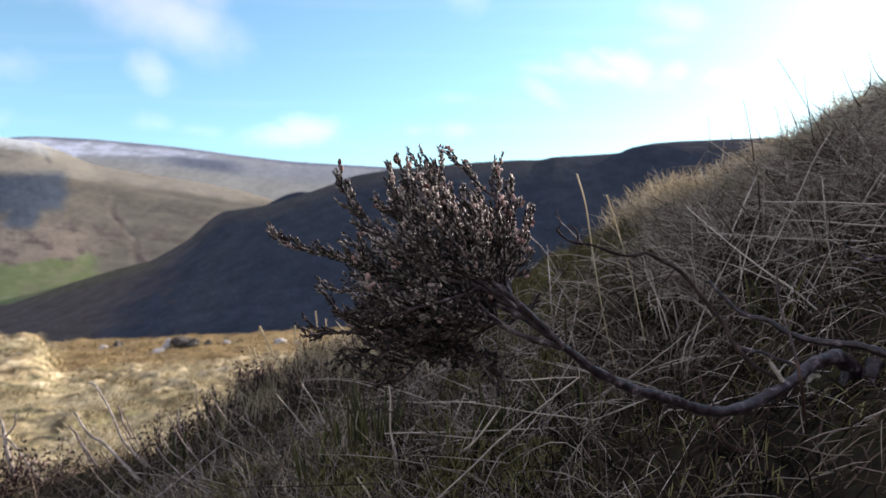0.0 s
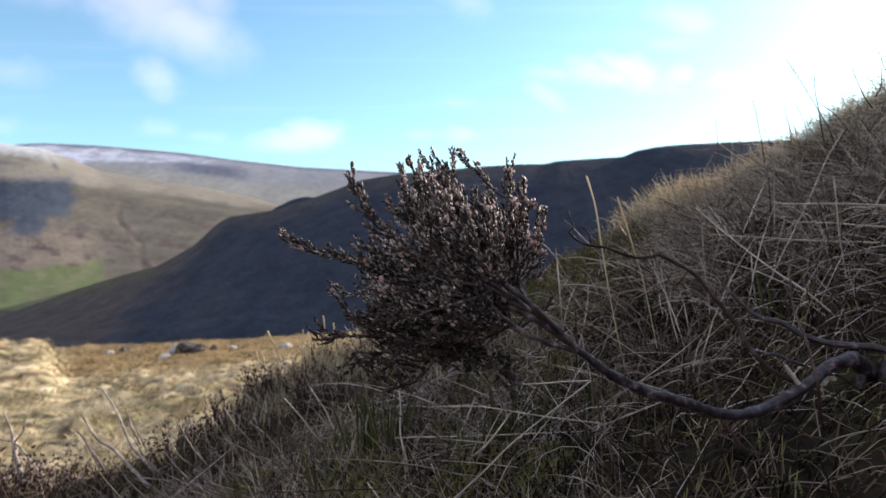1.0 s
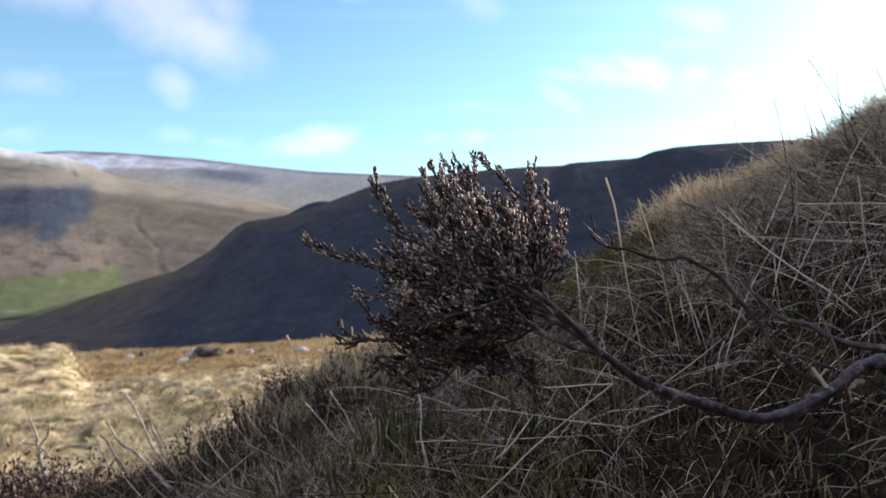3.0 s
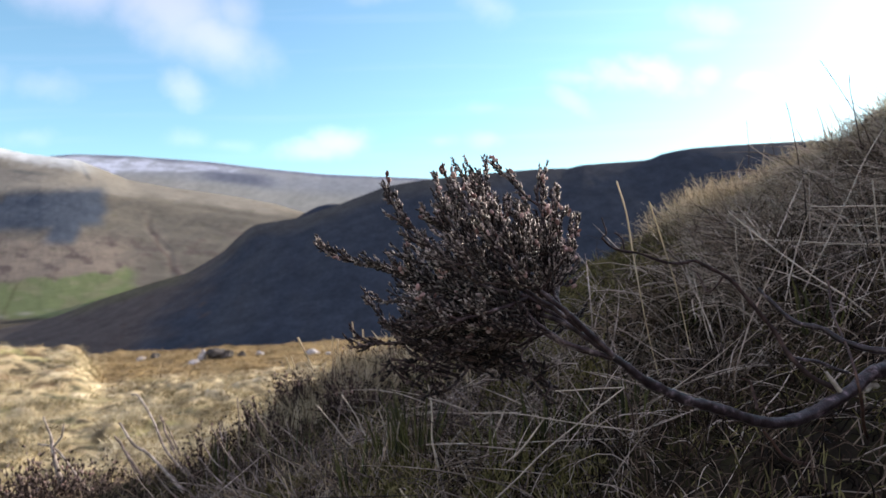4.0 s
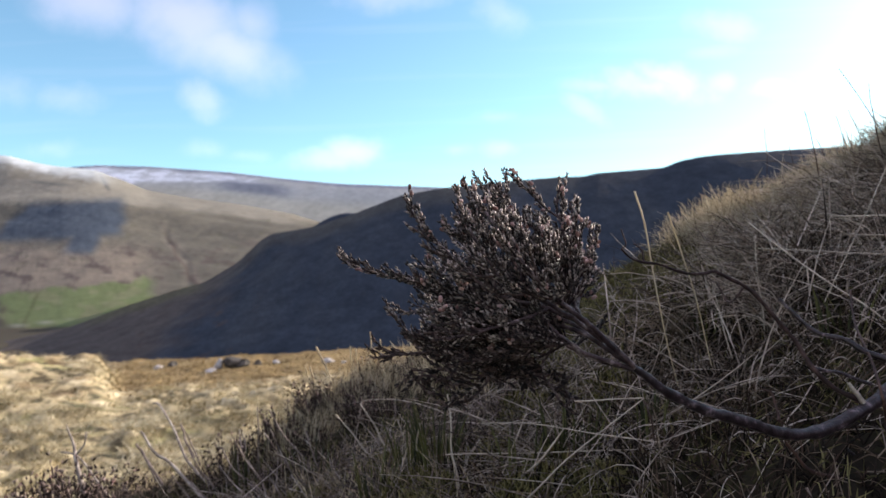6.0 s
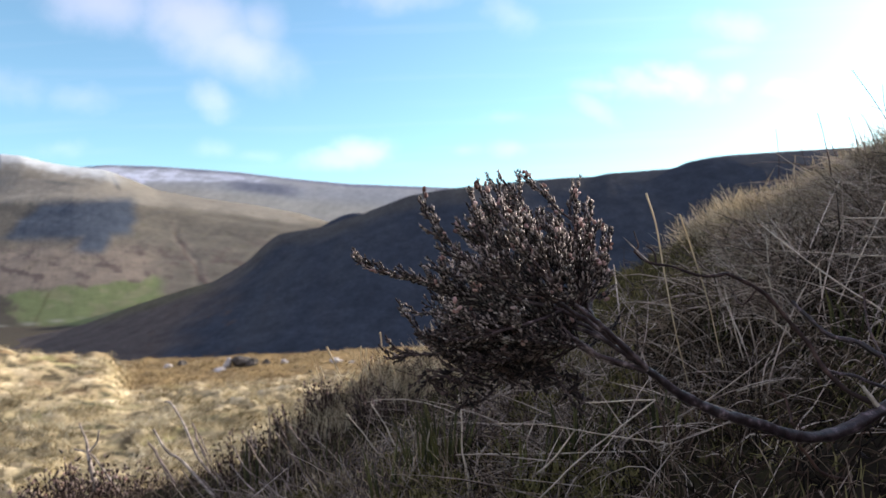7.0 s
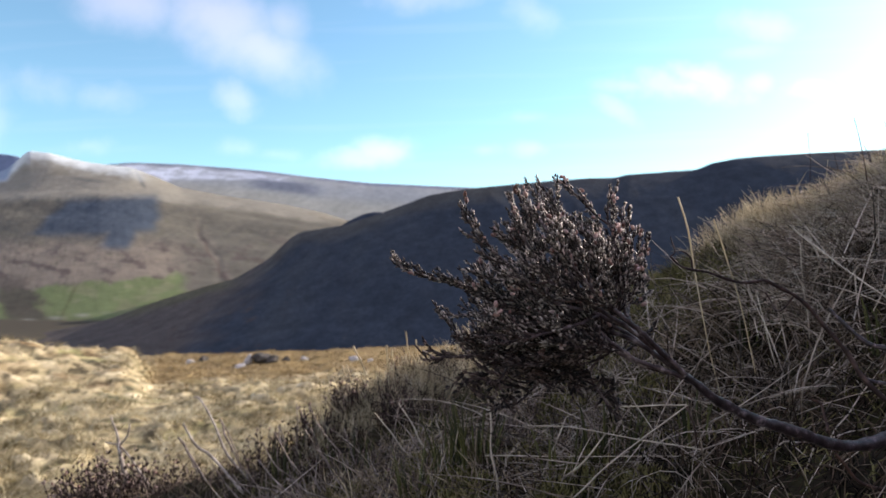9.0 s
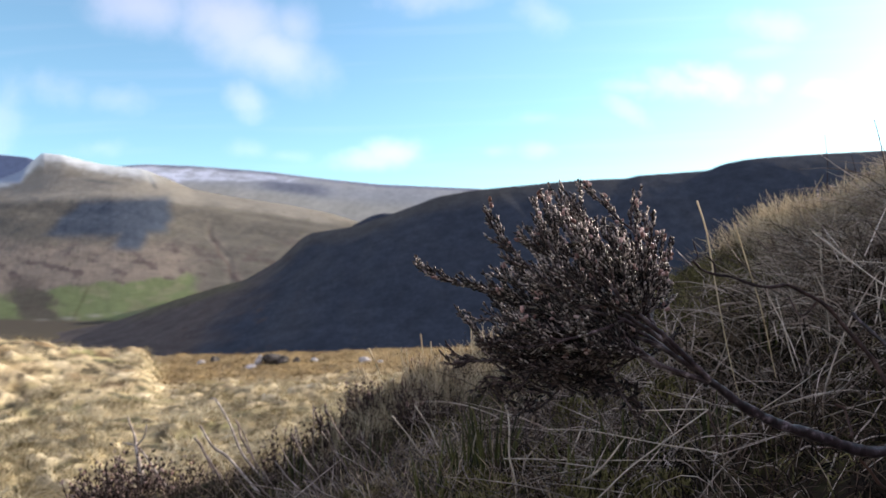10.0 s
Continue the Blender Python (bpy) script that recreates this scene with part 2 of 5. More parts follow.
def empty(name, place, label, category, group="", kind=""):
    ob = new(name)
    ob.location = place
    ob.empty_display_size = 0.02
    return tagged(ob, label, category, group, kind)


def wave(x, y, f, seed=0.0):
    """Cheap smooth noise for arrays, about -1 to 1."""
    x, y = np.asarray(x, float) * f, np.asarray(y, float) * f
    s = 0
    for i in range(4):
        g = 1.0 + 0.73 * i
        a = seed + 1.7 * i
        s = s + np.sin(x * g * 1.31 + y * g * 0.87 + a + 1.4 * np.sin(y * g * 1.13 + 2.1 * a)) * np.cos(y * g * 1.19 - x * g * 0.53 + 0.7 * a + 1.1 * np.sin(x * g * 0.9 + a)) / g
    return s / 1.6


def grid_mesh(name, X, Y, Z, mat):
    n, k = X.shape
    idx = np.arange(n * k).reshape(n, k)
    f = np.stack([idx[:-1, :-1], idx[1:, :-1], idx[1:, 1:], idx[:-1, 1:]], axis=-1).reshape(-1, 4)
    return mesh_from(name, np.stack([X, Y, Z], -1).reshape(-1, 3), f, mat)


def smoothstep(a, b, x):
    s = np.clip((np.asarray(x, float) - a) / (b - a), 0, 1)
    return s * s * (3 - 2 * s)


def rolling(x, y, f, seed=0.0, octaves=4):
    """Layered smooth noise, about -1 to 1."""
    s, a, total = 0, 1.0, 0
    for i in range(octaves):
        s, total = s + a * wave(x + 3.1 * i, y - 1.7 * i, f * 2.03 ** i, seed + 2.3 * i), total + a
        a *= 0.55
    return s / total


def blend(cols, mask, colour):
    """Lays a colour over an array of colours where the mask is 1."""
    return cols + (np.asarray(colour) - cols) * np.clip(mask, 0, 1)[..., None]


def in_range(x, lo, hi, soft):
    """1 between lo and hi, falling off over soft on either side."""
    return smoothstep(lo - soft, lo + soft, x) * (1 - smoothstep(hi - soft, hi + soft, x))


def set_cover(me, cols):
    """Stores the plant cover's colour at each vertex."""
    a = me.attributes.new("cover", "FLOAT_COLOR", "POINT")
    rgba = np.ones((len(me.vertices), 4), np.float32)
    rgba[:, :3] = cols.reshape(-1, 3)
    a.data.foreach_set("color", rgba.ravel())


def cover_material(name, grain, fine, bump, bump_scale, contrast=0.5):
    """Earth and plants: the cover's colour broken up by two sizes of grain, with relief."""
    m = bpy.data.materials.new(name)
    m.use_nodes = True
    n, l = m.node_tree.nodes, m.node_tree.links
    b = n["Principled BSDF"]
    b.inputs["Roughness"].default_value, b.inputs["Specular IOR Level"].default_value = 0.95, 0.05
    at, geo = n.new("ShaderNodeAttribute"), n.new("ShaderNodeNewGeometry")
    at.attribute_name = "cover"
    value = None
    for k, scale in enumerate((grain, fine)):
        t, mr = n.new("ShaderNodeTexNoise"), n.new("ShaderNodeMapRange")
        t.inputs["Scale"].default_value, t.inputs["Detail"].default_value = scale, 5
        l.new(geo.outputs["Position"], t.inputs["Vector"])
        mr.inputs["From Min"].default_value, mr.inputs["From Max"].default_value = 0.3, 0.7
        mr.inputs["To Min"].default_value, mr.inputs["To Max"].default_value = 1 - contrast, 1 + contrast
        l.new(t.outputs["Fac"], mr.inputs["Value"])
        if value is None:
            value = mr.outputs[0]
        else:
            k = n.new("ShaderNodeMath")
            k.operation = "MULTIPLY"
            l.new(value, k.inputs[0]), l.new(mr.outputs[0], k.inputs[1])
            value = k.outputs[0]
    mul = n.new("ShaderNodeVectorMath")
    mul.operation = "SCALE"
    l.new(at.outputs["Color"], mul.inputs[0]), l.new(value, mul.inputs["Scale"])
    l.new(mul.outputs[0], b.inputs["Base Color"])
    t, bp = n.new("ShaderNodeTexNoise"), n.new("ShaderNodeBump")
    t.inputs["Scale"].default_value, t.inputs["Detail"].default_value = bump_scale, 5
    l.new(geo.outputs["Position"], t.inputs["Vector"])
    bp.inputs["Strength"].default_value, bp.inputs["Distance"].default_value = bump, 0.4 / bump_scale
    l.new(t.outputs["Fac"], bp.inputs["Height"])
    l.new(bp.outputs[0], b.inputs["Normal"])
    return m


EYE_Z = 0.4


# ---- land ----
def bank_z(x, y):
    """The turf bank in front of the camera: rises to the right and ahead to a brow, then falls away."""
    x, y = np.asarray(x, float), np.asarray(y, float)
    # past x 0.9, unseen, brow and slope are raised to shade the stem
    brow = 0.93 + 0.22 * np.clip(x, -0.2, 1.0) - 0.10 * np.clip(-0.2 - x, 0, 1.5) + 0.6 * np.clip(x - 1.0, 0, 2.0) + 0.04 * np.sin(7 * x + 1)
    xr = np.where(x > 0.9, 0.9 + 1.35 * np.clip(x - 0.9, 0, 0.8), x)
    near = np.minimum(y, brow)
    z = 0.215 + 0.42 * xr + 0.2 * (near - 0.48) + 0.09 * np.clip(near - 0.6, 0, None)
    z = z - (0.12 + 0.5 * smoothstep(-0.25, 0.1, x)) * np.clip(near - brow + 0.27, 0, None) ** 2 - 0.3 * np.clip(y - brow, 0, None)
    z = z - 1.3 * np.clip(y - brow, 0, None) ** 1.6
    z = z - 0.5 * np.clip(-0.75 - x, 0, None) ** 1.5 + 0.012 * np.exp(-((x + 0.15) / 0.11) ** 2 - ((y - 0.88) / 0.13) ** 2) - 0.016 * np.exp(-((x + 0.32) / 0.10) ** 2 - ((y - 0.82) / 0.16) ** 2)
    z = z - 0.25 * np.clip(-y, 0, None) - 0.4 * np.clip(x - 2.6, 0, None) ** 1.2
    return z + 0.016 * wave(x, y, 9) + 0.008 * wave(x, y, 23, 2)


def hummock(x, y):
    """Where the moor grass grows in tussocks (above 0) and where it is hollow."""
    return wave(x, y, 3.4) + 0.45 * wave(x, y, 1.7, 6) + 0.25 * wave(x, y, 7.5, 2)


def shade_spot(x, y):
    """Small dark spots scattered over the moor, painted for the shadows of tussocks."""
    return smoothstep(0.27, 0.42, rolling(x, y * 0.8, 2.1, 31, 3))


def field_z(x, y):
    """Moorland below the bank, sloping to a brow and then down into the valley."""
    r = np.hypot(x, y)
    az = np.degrees(np.arctan2(x, y))
    edge = 24 + 2.0 * np.sin(az * 0.12 + 1)
    z = EYE_Z - 1.45 - 0.066 * np.minimum(r, edge)
    side = np.clip(-np.tan(np.radians(np.clip(az, -55, 55))), 0, 1.0)
    z = z + smoothstep(0.602, 0.655, side) * (0.44 + 2.1 * np.clip(side - 0.63, 0, 0.4)) * np.exp(-((r - 16) / 3.2) ** 2)
    z = z + 0.16 * np.exp(-((x + 9.0) / 0.33) ** 2 - ((y - 13.5) / 0.5) ** 2)
    z = z + 0.075 * smoothstep(17, 23, r) * smoothstep(-33, -29, az)
    z = z - 0.50 * np.clip(r - edge, 0, 90) - 0.30 * np.clip(r - edge - 90, 0, 500)
    z = np.maximum(z, -101 + 0 * r)
    rough = 0.3 + 0.7 * smoothstep(-0.2, 0.5, rolling(x, y, 0.55, 21))
    tus = np.clip(hummock(x, y), -0.6, 1.2) * 0.13 * rough * (1 - 0.6 * smoothstep(13, 17, r) * smoothstep(-36, -28, az)) + wave(x, y, 1.1, 3) * 0.07 + wave(x, y, 13, 5) * 0.012
    return z + tus * (1 - smoothstep(30, 120, r)) * smoothstep(1, 4, r) + 1.5 * wave(x, y, 0.008, 4) * smoothstep(120, 600, r)


def field_cover(x, y):
    """Bleached grass, hollows painted dark for shade, mossy flats, rusty grass on the brow, bracken below it."""
    r, h = np.hypot(x, y), hummock(x, y)
    ratio = x / np.maximum(y, 0.1)
    cols = np.zeros((*x.shape, 3)) + (0.35, 0.292, 0.172)
    cols = blend(cols, smoothstep(0.0, 0.9, h), (0.54, 0.47, 0.31))
    cols = blend(cols, 0.75 * smoothstep(0.05, 0.6, rolling(x, y, 0.9, 9)) * smoothstep(0.5, 0.0, h), (0.185, 0.19, 0.075))
    # tussock shade put into the colour: low ground and scattered spots darkened
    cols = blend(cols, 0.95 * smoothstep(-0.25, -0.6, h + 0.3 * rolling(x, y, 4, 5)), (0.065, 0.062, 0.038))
    cols = blend(cols, 0.9 * shade_spot(x, y), (0.062, 0.052, 0.033))
    cols = blend(cols, 0.55 * smoothstep(0.35, 0.8, rolling(x, y, 0.7, 14)), (0.26, 0.18, 0.085))
    rust = smoothstep(13.2, 15.5, r + 1.6 * rolling(x, y, 0.8, 3)) * smoothstep(-0.65, -0.585, ratio)
    cols = blend(cols, rust, (0.20, 0.145, 0.068))
    cols = blend(cols, 0.6 * rust * smoothstep(0.0, 0.7, rolling(x, y, 1.7, 8)), (0.30, 0.235, 0.12))
    mound = smoothstep(12.5, 14.5, r) * smoothstep(-0.80, -0.86, ratio)
    cols = blend(cols, 0.75 * mound * smoothstep(-0.1, 0.5, rolling(x, y, 0.9, 1)), (0.16, 0.105, 0.055))
    cols = blend(cols, 0.7 * smoothstep(11, 13, r) * smoothstep(-0.60, -0.64, ratio) * smoothstep(0.0, 0.4, rolling(x, y, 1.3, 17)), (0.17, 0.115, 0.06))
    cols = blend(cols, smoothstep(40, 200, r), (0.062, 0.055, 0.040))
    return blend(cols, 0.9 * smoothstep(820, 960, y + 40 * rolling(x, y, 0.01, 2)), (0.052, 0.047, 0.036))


rings = np.concatenate([np.geomspace(0.6, 3.5, 14, endpoint=False), np.geomspace(3.5, 32, 190, endpoint=False), np.geomspace(32, 4900, 70)])
angles = np.radians(np.concatenate([np.arange(-180, -50, 1.3), np.arange(-50, 12, 0.25), np.arange(12, 181.3, 1.3)]))
R, A = np.meshgrid(rings, angles, indexing="ij")
gx, gy = R * np.sin(A), R * np.cos(A)
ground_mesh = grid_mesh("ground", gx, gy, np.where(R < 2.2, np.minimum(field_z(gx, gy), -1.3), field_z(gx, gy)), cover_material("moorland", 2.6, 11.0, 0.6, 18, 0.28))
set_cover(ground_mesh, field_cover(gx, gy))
tagged(new("ground", ground_mesh),
       "pale tussocky moorland falling to a green valley floor", "moorland", kind="structure")

bx = np.concatenate([np.arange(-2.4, -0.9, 0.06), np.arange(-0.9, 1.4, 0.014), np.arange(1.4, 4.0, 0.08), np.arange(4.0, 9.0, 0.25)])
by = np.concatenate([np.arange(-5.2, -1.6, 0.2), np.arange(-1.6, 0.2, 0.08), np.arange(0.2, 1.6, 0.014), np.arange(1.6, 3.2, 0.08), np.arange(3.2, 8.0, 0.25)])
BX, BY = np.meshgrid(bx, by, indexing="ij")
tagged(new("bank", grid_mesh("bank", BX, BY, np.maximum(bank_z(BX, BY), -1.9), M_PEAT)), "peaty turf bank under dead grass and moss", "bank", kind="structure")


def hill(name, us, ys, crest, foot, shape, relief, cover, mat, label, body=None):
    """A hill range: crest height by direction, foot height, and a slope between them, with a back that falls away."""
    U, S = np.meshgrid(us, ys, indexing="ij")
    y0, y1 = shape
    Y = y0 + (y1 - y0) * S
    X = U * Y
    line = np.interp(us, [c[0] for c in crest], [c[1] for c in crest])
    line = np.convolve(np.pad(line, 2, mode="edge"), np.ones(5) / 5, mode="valid")
    top = line[:, None] * y1
    lower = np.interp(us, [c[0] for c in body], [c[1] for c in body]) if body else line
    soft = np.convolve(np.pad(lower, 50, mode="edge"), np.hanning(101) / np.hanning(101).sum(), mode="valid")[:, None] * y1
    s = np.clip(S, 0, 1)
    prof = 0.85 * s + 0.15 * smoothstep(0, 1, s)
    Z = foot + (soft + (top - soft) * smoothstep(0.70, 1, s) - foot) * prof
    Z = Z + relief(X, Y, s) * np.sin(np.pi * np.clip(s, 0, 1)) ** 0.8
    Z = np.where(S > 1, top - (S - 1) * 0.9 * (y1 - y0), Z)
    me = grid_mesh(name, X, Y, Z + EYE_Z, mat)
    set_cover(me, cover(U, Z / Y, X, Y, line[:, None] - Z / Y))
    return tagged(new(name, me), label, "hill", kind="structure")


def ridge_relief(X, Y, s):
    run = X + 0.35 * Y
    return 2.2 * wave(X, Y, 0.008, 1) + 1.6 * rolling(run, Y * 0.15, 0.035, 2) + 0.7 * rolling(X, Y, 0.09, 3) - 2.5 * np.exp(-((run - 60) / 14) ** 2) - 2.0 * np.exp(-((run - 290) / 10) ** 2)


def plateau_relief(X, Y, s):
    return 9 * wave(X, Y, 0.0035, 2) + 4 * wave(X, Y * 0.5, 0.011, 3)


def mount_relief(X, Y, s):
    """Gullies cut by burns, a long terrace, and a rolling lower slope."""
    gully = -2.5 * np.exp(-((X + 687 + 0.62 * (Y - 1417) + 14 * np.sin(Y / 95)) / 12) ** 2) * (1 - smoothstep(0.45, 0.65, s))
    bench = 10 * np.exp(-((s - 0.60 - 0.03 * np.sin(X / 300)) / 0.06) ** 2)
    return gully + bench + 7 * wave(X, Y, 0.0034, 1) + 3.5 * wave(X, Y * 0.45, 0.010, 2) + 2.2 * rolling(X, Y * 0.6, 0.03, 4)


RIDGE_CREST = [(-1.2, -0.13), (-0.85, -0.118), (-0.792, -0.109), (-0.694, -0.089), (-0.598, -0.055), (-0.503, -0.027), (-0.465, -0.018), (-0.408, 0.014), (-0.37, 0.049), (-0.351, 0.060), (-0.277, 0.071), (-0.221, 0.088),
               (-0.138, 0.118), (-0.076, 0.128), (0.053, 0.1385), (0.116, 0.142), (0.160, 0.1425), (0.171, 0.1465), (0.281, 0.153), (0.300, 0.162), (0.337, 0.169), (0.375, 0.172), (0.466, 0.176), (0.6, 0.18), (1.0, 0.17), (1.3, 0.1)]
SPUR_CREST = [(-1.3, 0.10), (-0.958, 0.150), (-0.903, 0.1675), (-0.885, 0.1735), (-0.865, 0.189), (-0.847, 0.2045), (-0.805, 0.2000), (-0.763, 0.1890), (-0.733, 0.1825), (-0.69, 0.1765), (-0.651, 0.1715), (-0.60, 0.152), (-0.563, 0.136),
              (-0.49, 0.122), (-0.39, 0.107), (-0.32, 0.093), (-0.258, 0.074), (-0.15, 0.05), (0.1, -0.02), (0.6, -0.03)]
PLATEAU_CREST = [(-1.3, 0.215), (-0.98, 0.2075), (-0.915, 0.202), (-0.87, 0.197), (-0.837, 0.182), (-0.75, 0.174), (-0.70, 0.178), (-0.651, 0.1805), (-0.562, 0.176), (-0.4285, 0.1636), (-0.325, 0.1495),
                 (-0.237, 0.1396), (-0.11, 0.132), (0.1, 0.12), (0.6, 0.11)]


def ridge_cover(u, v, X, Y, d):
    """Dark heather tinted by haze, thinner and browner along the crest, low end painted as sunlit, with scree and
    bracken.
    """
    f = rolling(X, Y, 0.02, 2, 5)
    # blue-grey base: distance haze is mixed into the heather colour
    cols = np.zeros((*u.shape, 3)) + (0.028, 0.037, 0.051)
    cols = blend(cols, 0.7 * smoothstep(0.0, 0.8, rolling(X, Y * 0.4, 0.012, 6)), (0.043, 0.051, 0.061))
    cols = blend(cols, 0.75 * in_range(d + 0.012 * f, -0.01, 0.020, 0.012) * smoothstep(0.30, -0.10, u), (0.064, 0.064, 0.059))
    # sunlight painted on the low end: browner slope, greener strip at its crest
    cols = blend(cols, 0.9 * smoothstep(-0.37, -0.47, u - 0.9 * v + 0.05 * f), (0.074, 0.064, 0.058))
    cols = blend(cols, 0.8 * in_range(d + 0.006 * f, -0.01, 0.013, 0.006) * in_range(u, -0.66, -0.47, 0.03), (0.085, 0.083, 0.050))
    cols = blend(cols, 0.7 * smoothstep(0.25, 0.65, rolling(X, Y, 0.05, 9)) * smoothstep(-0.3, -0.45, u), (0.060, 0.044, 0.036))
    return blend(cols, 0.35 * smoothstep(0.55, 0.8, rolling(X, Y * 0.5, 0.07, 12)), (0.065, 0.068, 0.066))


def mountain_cover(u, v, X, Y, d):
    """Sallow grass above, browner heath below a terrace, a painted cloud shadow, rust bracken, and pasture at the foot.
    """
    f, g = rolling(u, v * 1.8, 26, 1, 5), rolling(u, v * 3.0, 60, 4, 4)
    cols = np.zeros((*u.shape, 3)) + (0.094, 0.083, 0.070)
    cols = blend(cols, smoothstep(0.112, 0.124, v + 0.006 * f + 0.13 * np.clip(u + 0.62, 0, 0.3)), (0.182, 0.161, 0.137))
    cols = blend(cols, 0.55 * smoothstep(0.1, 0.6, rolling(u, v * 4, 18, 8)), (0.138, 0.118, 0.096))
    low = smoothstep(0.062, 0.030, v + 0.016 * f)
    cols = blend(cols, low * 0.9 * smoothstep(-0.50, -0.62, u + 0.03 * f), (0.168, 0.134, 0.110))
    cols = blend(cols, low * 0.8 * smoothstep(0.05, 0.45, rolling(u + 0.6 * v, v * 2.0, 34, 6, 5)), (0.070, 0.052, 0.050))
    cols = blend(cols, 0.6 * smoothstep(0.2, 0.55, g) * in_range(v, 0.0, 0.10, 0.02), (0.090, 0.082, 0.060))
    # a burn with brown banks
    burn = np.interp(v, [-0.03, 0.037, 0.112], [-0.474, -0.517, -0.552]) + 0.003 * np.sin(v * 190)
    cols = blend(cols, 0.55 * np.exp(-((u - burn) / 0.0035) ** 2) * smoothstep(0.11, 0.03, v), (0.072, 0.048, 0.044))
    cols = blend(cols, 0.4 * np.exp(-((u - burn - 0.011) / 0.006) ** 2) * smoothstep(0.10, 0.0, v), (0.165, 0.130, 0.110))
    # dark wisps under the top
    cols = blend(cols, 0.7 * np.exp(-((v - 0.1525 + 0.12 * (u + 0.74)) / 0.0032) ** 2) * in_range(u, -0.765, -0.70, 0.02), (0.07, 0.068, 0.07))
    cols = blend(cols, 0.8 * np.exp(-((u + 0.645 - 0.55 * (0.168 - v)) / 0.004) ** 2) * in_range(v, 0.137, 0.168, 0.006), (0.07, 0.066, 0.07))
    # cloud shadow, painted as a dark blue-grey patch
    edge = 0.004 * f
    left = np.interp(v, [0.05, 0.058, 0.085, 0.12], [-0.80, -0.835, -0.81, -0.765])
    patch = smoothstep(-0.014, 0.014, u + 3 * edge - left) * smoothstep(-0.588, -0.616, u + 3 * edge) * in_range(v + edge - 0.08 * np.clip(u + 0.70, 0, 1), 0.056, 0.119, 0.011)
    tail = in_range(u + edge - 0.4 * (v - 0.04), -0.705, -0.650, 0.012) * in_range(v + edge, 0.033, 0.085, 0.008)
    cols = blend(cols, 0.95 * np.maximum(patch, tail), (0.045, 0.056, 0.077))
    # pasture with a belt of trees, and walls along it
    field = smoothstep(-0.019, -0.026, v + 0.012 * f - 0.09 * (u + 0.68)) * smoothstep(-0.535, -0.57, u + 0.02 * f)
    cols = blend(cols, 0.95 * field, (0.104, 0.124, 0.058))
    cols = blend(cols, 0.75 * field * smoothstep(0.0, 0.4, rolling(u, v * 2.5, 22, 3)), (0.140, 0.136, 0.080))
    cols = blend(cols, 0.5 * field * np.exp(-((u + 0.76 - 0.5 * (v + 0.05)) / 0.004) ** 2), (0.06, 0.065, 0.03))
    cols = blend(cols, 0.9 * in_range(u + 0.5 * v + 0.03 * f, -0.925, -0.850, 0.014) * smoothstep(0.0, -0.04, v), (0.058, 0.048, 0.042))
    cols = blend(cols, 0.8 * smoothstep(-0.084, -0.092, v + 0.004 * f), (0.07, 0.062, 0.045))
    cols = blend(cols, 0.7 * np.exp(-((v + 0.0875 - 0.10 * (u + 0.80)) / 0.0014) ** 2) * in_range(u, -0.9, -0.70, 0.03), (0.21, 0.20, 0.17))
    # old snow dusted over the summit; steep side beyond it painted blue for shade
    dust = smoothstep(0.026, 0.003, d + 0.010 * f + 0.006 * g) * smoothstep(-0.60, -0.68, u)
    cols = blend(cols, 0.75 * dust, (0.52, 0.535, 0.56))
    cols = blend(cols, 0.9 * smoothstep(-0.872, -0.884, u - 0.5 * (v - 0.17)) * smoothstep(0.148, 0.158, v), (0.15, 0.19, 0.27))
    return cols * (1.09, 1.17, 1.14)


def plateau_cover(u, v, X, Y, d):
    """Grey moor under a crest streaked with drifted snow, with shade and haze painted blue."""
    f, g = rolling(u, v * 5, 20, 1, 5), rolling(u, v * 6, 45, 7, 4)
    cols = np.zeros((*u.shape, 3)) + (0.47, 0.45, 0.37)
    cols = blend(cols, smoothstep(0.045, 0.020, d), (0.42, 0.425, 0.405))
    # shaded patch and shaded crest rim, both put in as blue-grey
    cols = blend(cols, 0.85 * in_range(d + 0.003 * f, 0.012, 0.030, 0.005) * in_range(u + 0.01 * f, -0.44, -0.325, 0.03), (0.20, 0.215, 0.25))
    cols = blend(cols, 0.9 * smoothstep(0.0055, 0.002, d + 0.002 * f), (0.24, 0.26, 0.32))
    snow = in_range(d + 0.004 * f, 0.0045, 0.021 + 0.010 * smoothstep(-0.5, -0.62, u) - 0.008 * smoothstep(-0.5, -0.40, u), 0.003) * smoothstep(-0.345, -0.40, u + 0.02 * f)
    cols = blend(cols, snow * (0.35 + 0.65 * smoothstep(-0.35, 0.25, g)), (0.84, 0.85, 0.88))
    # left end tinted blue for distance haze and shade
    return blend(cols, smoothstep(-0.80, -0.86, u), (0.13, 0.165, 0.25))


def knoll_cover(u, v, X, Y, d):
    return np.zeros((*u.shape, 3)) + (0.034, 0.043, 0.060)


MOUNTAIN_BODY = [(-1.3, 0.15), (-1.0, 0.158), (-0.87, 0.170), (-0.75, 0.173), (-0.65, 0.168), (-0.60, 0.150), (-0.563, 0.134), (-0.49, 0.121), (-0.39, 0.105), (-0.32, 0.094), (-0.274, 0.085), (-0.15, 0.05), (0.1, -0.02), (0.6, -0.03)]
M_RIDGE = cover_material("heather_moor_slope", 0.045, 0.22, 0.25, 0.10, 0.20)
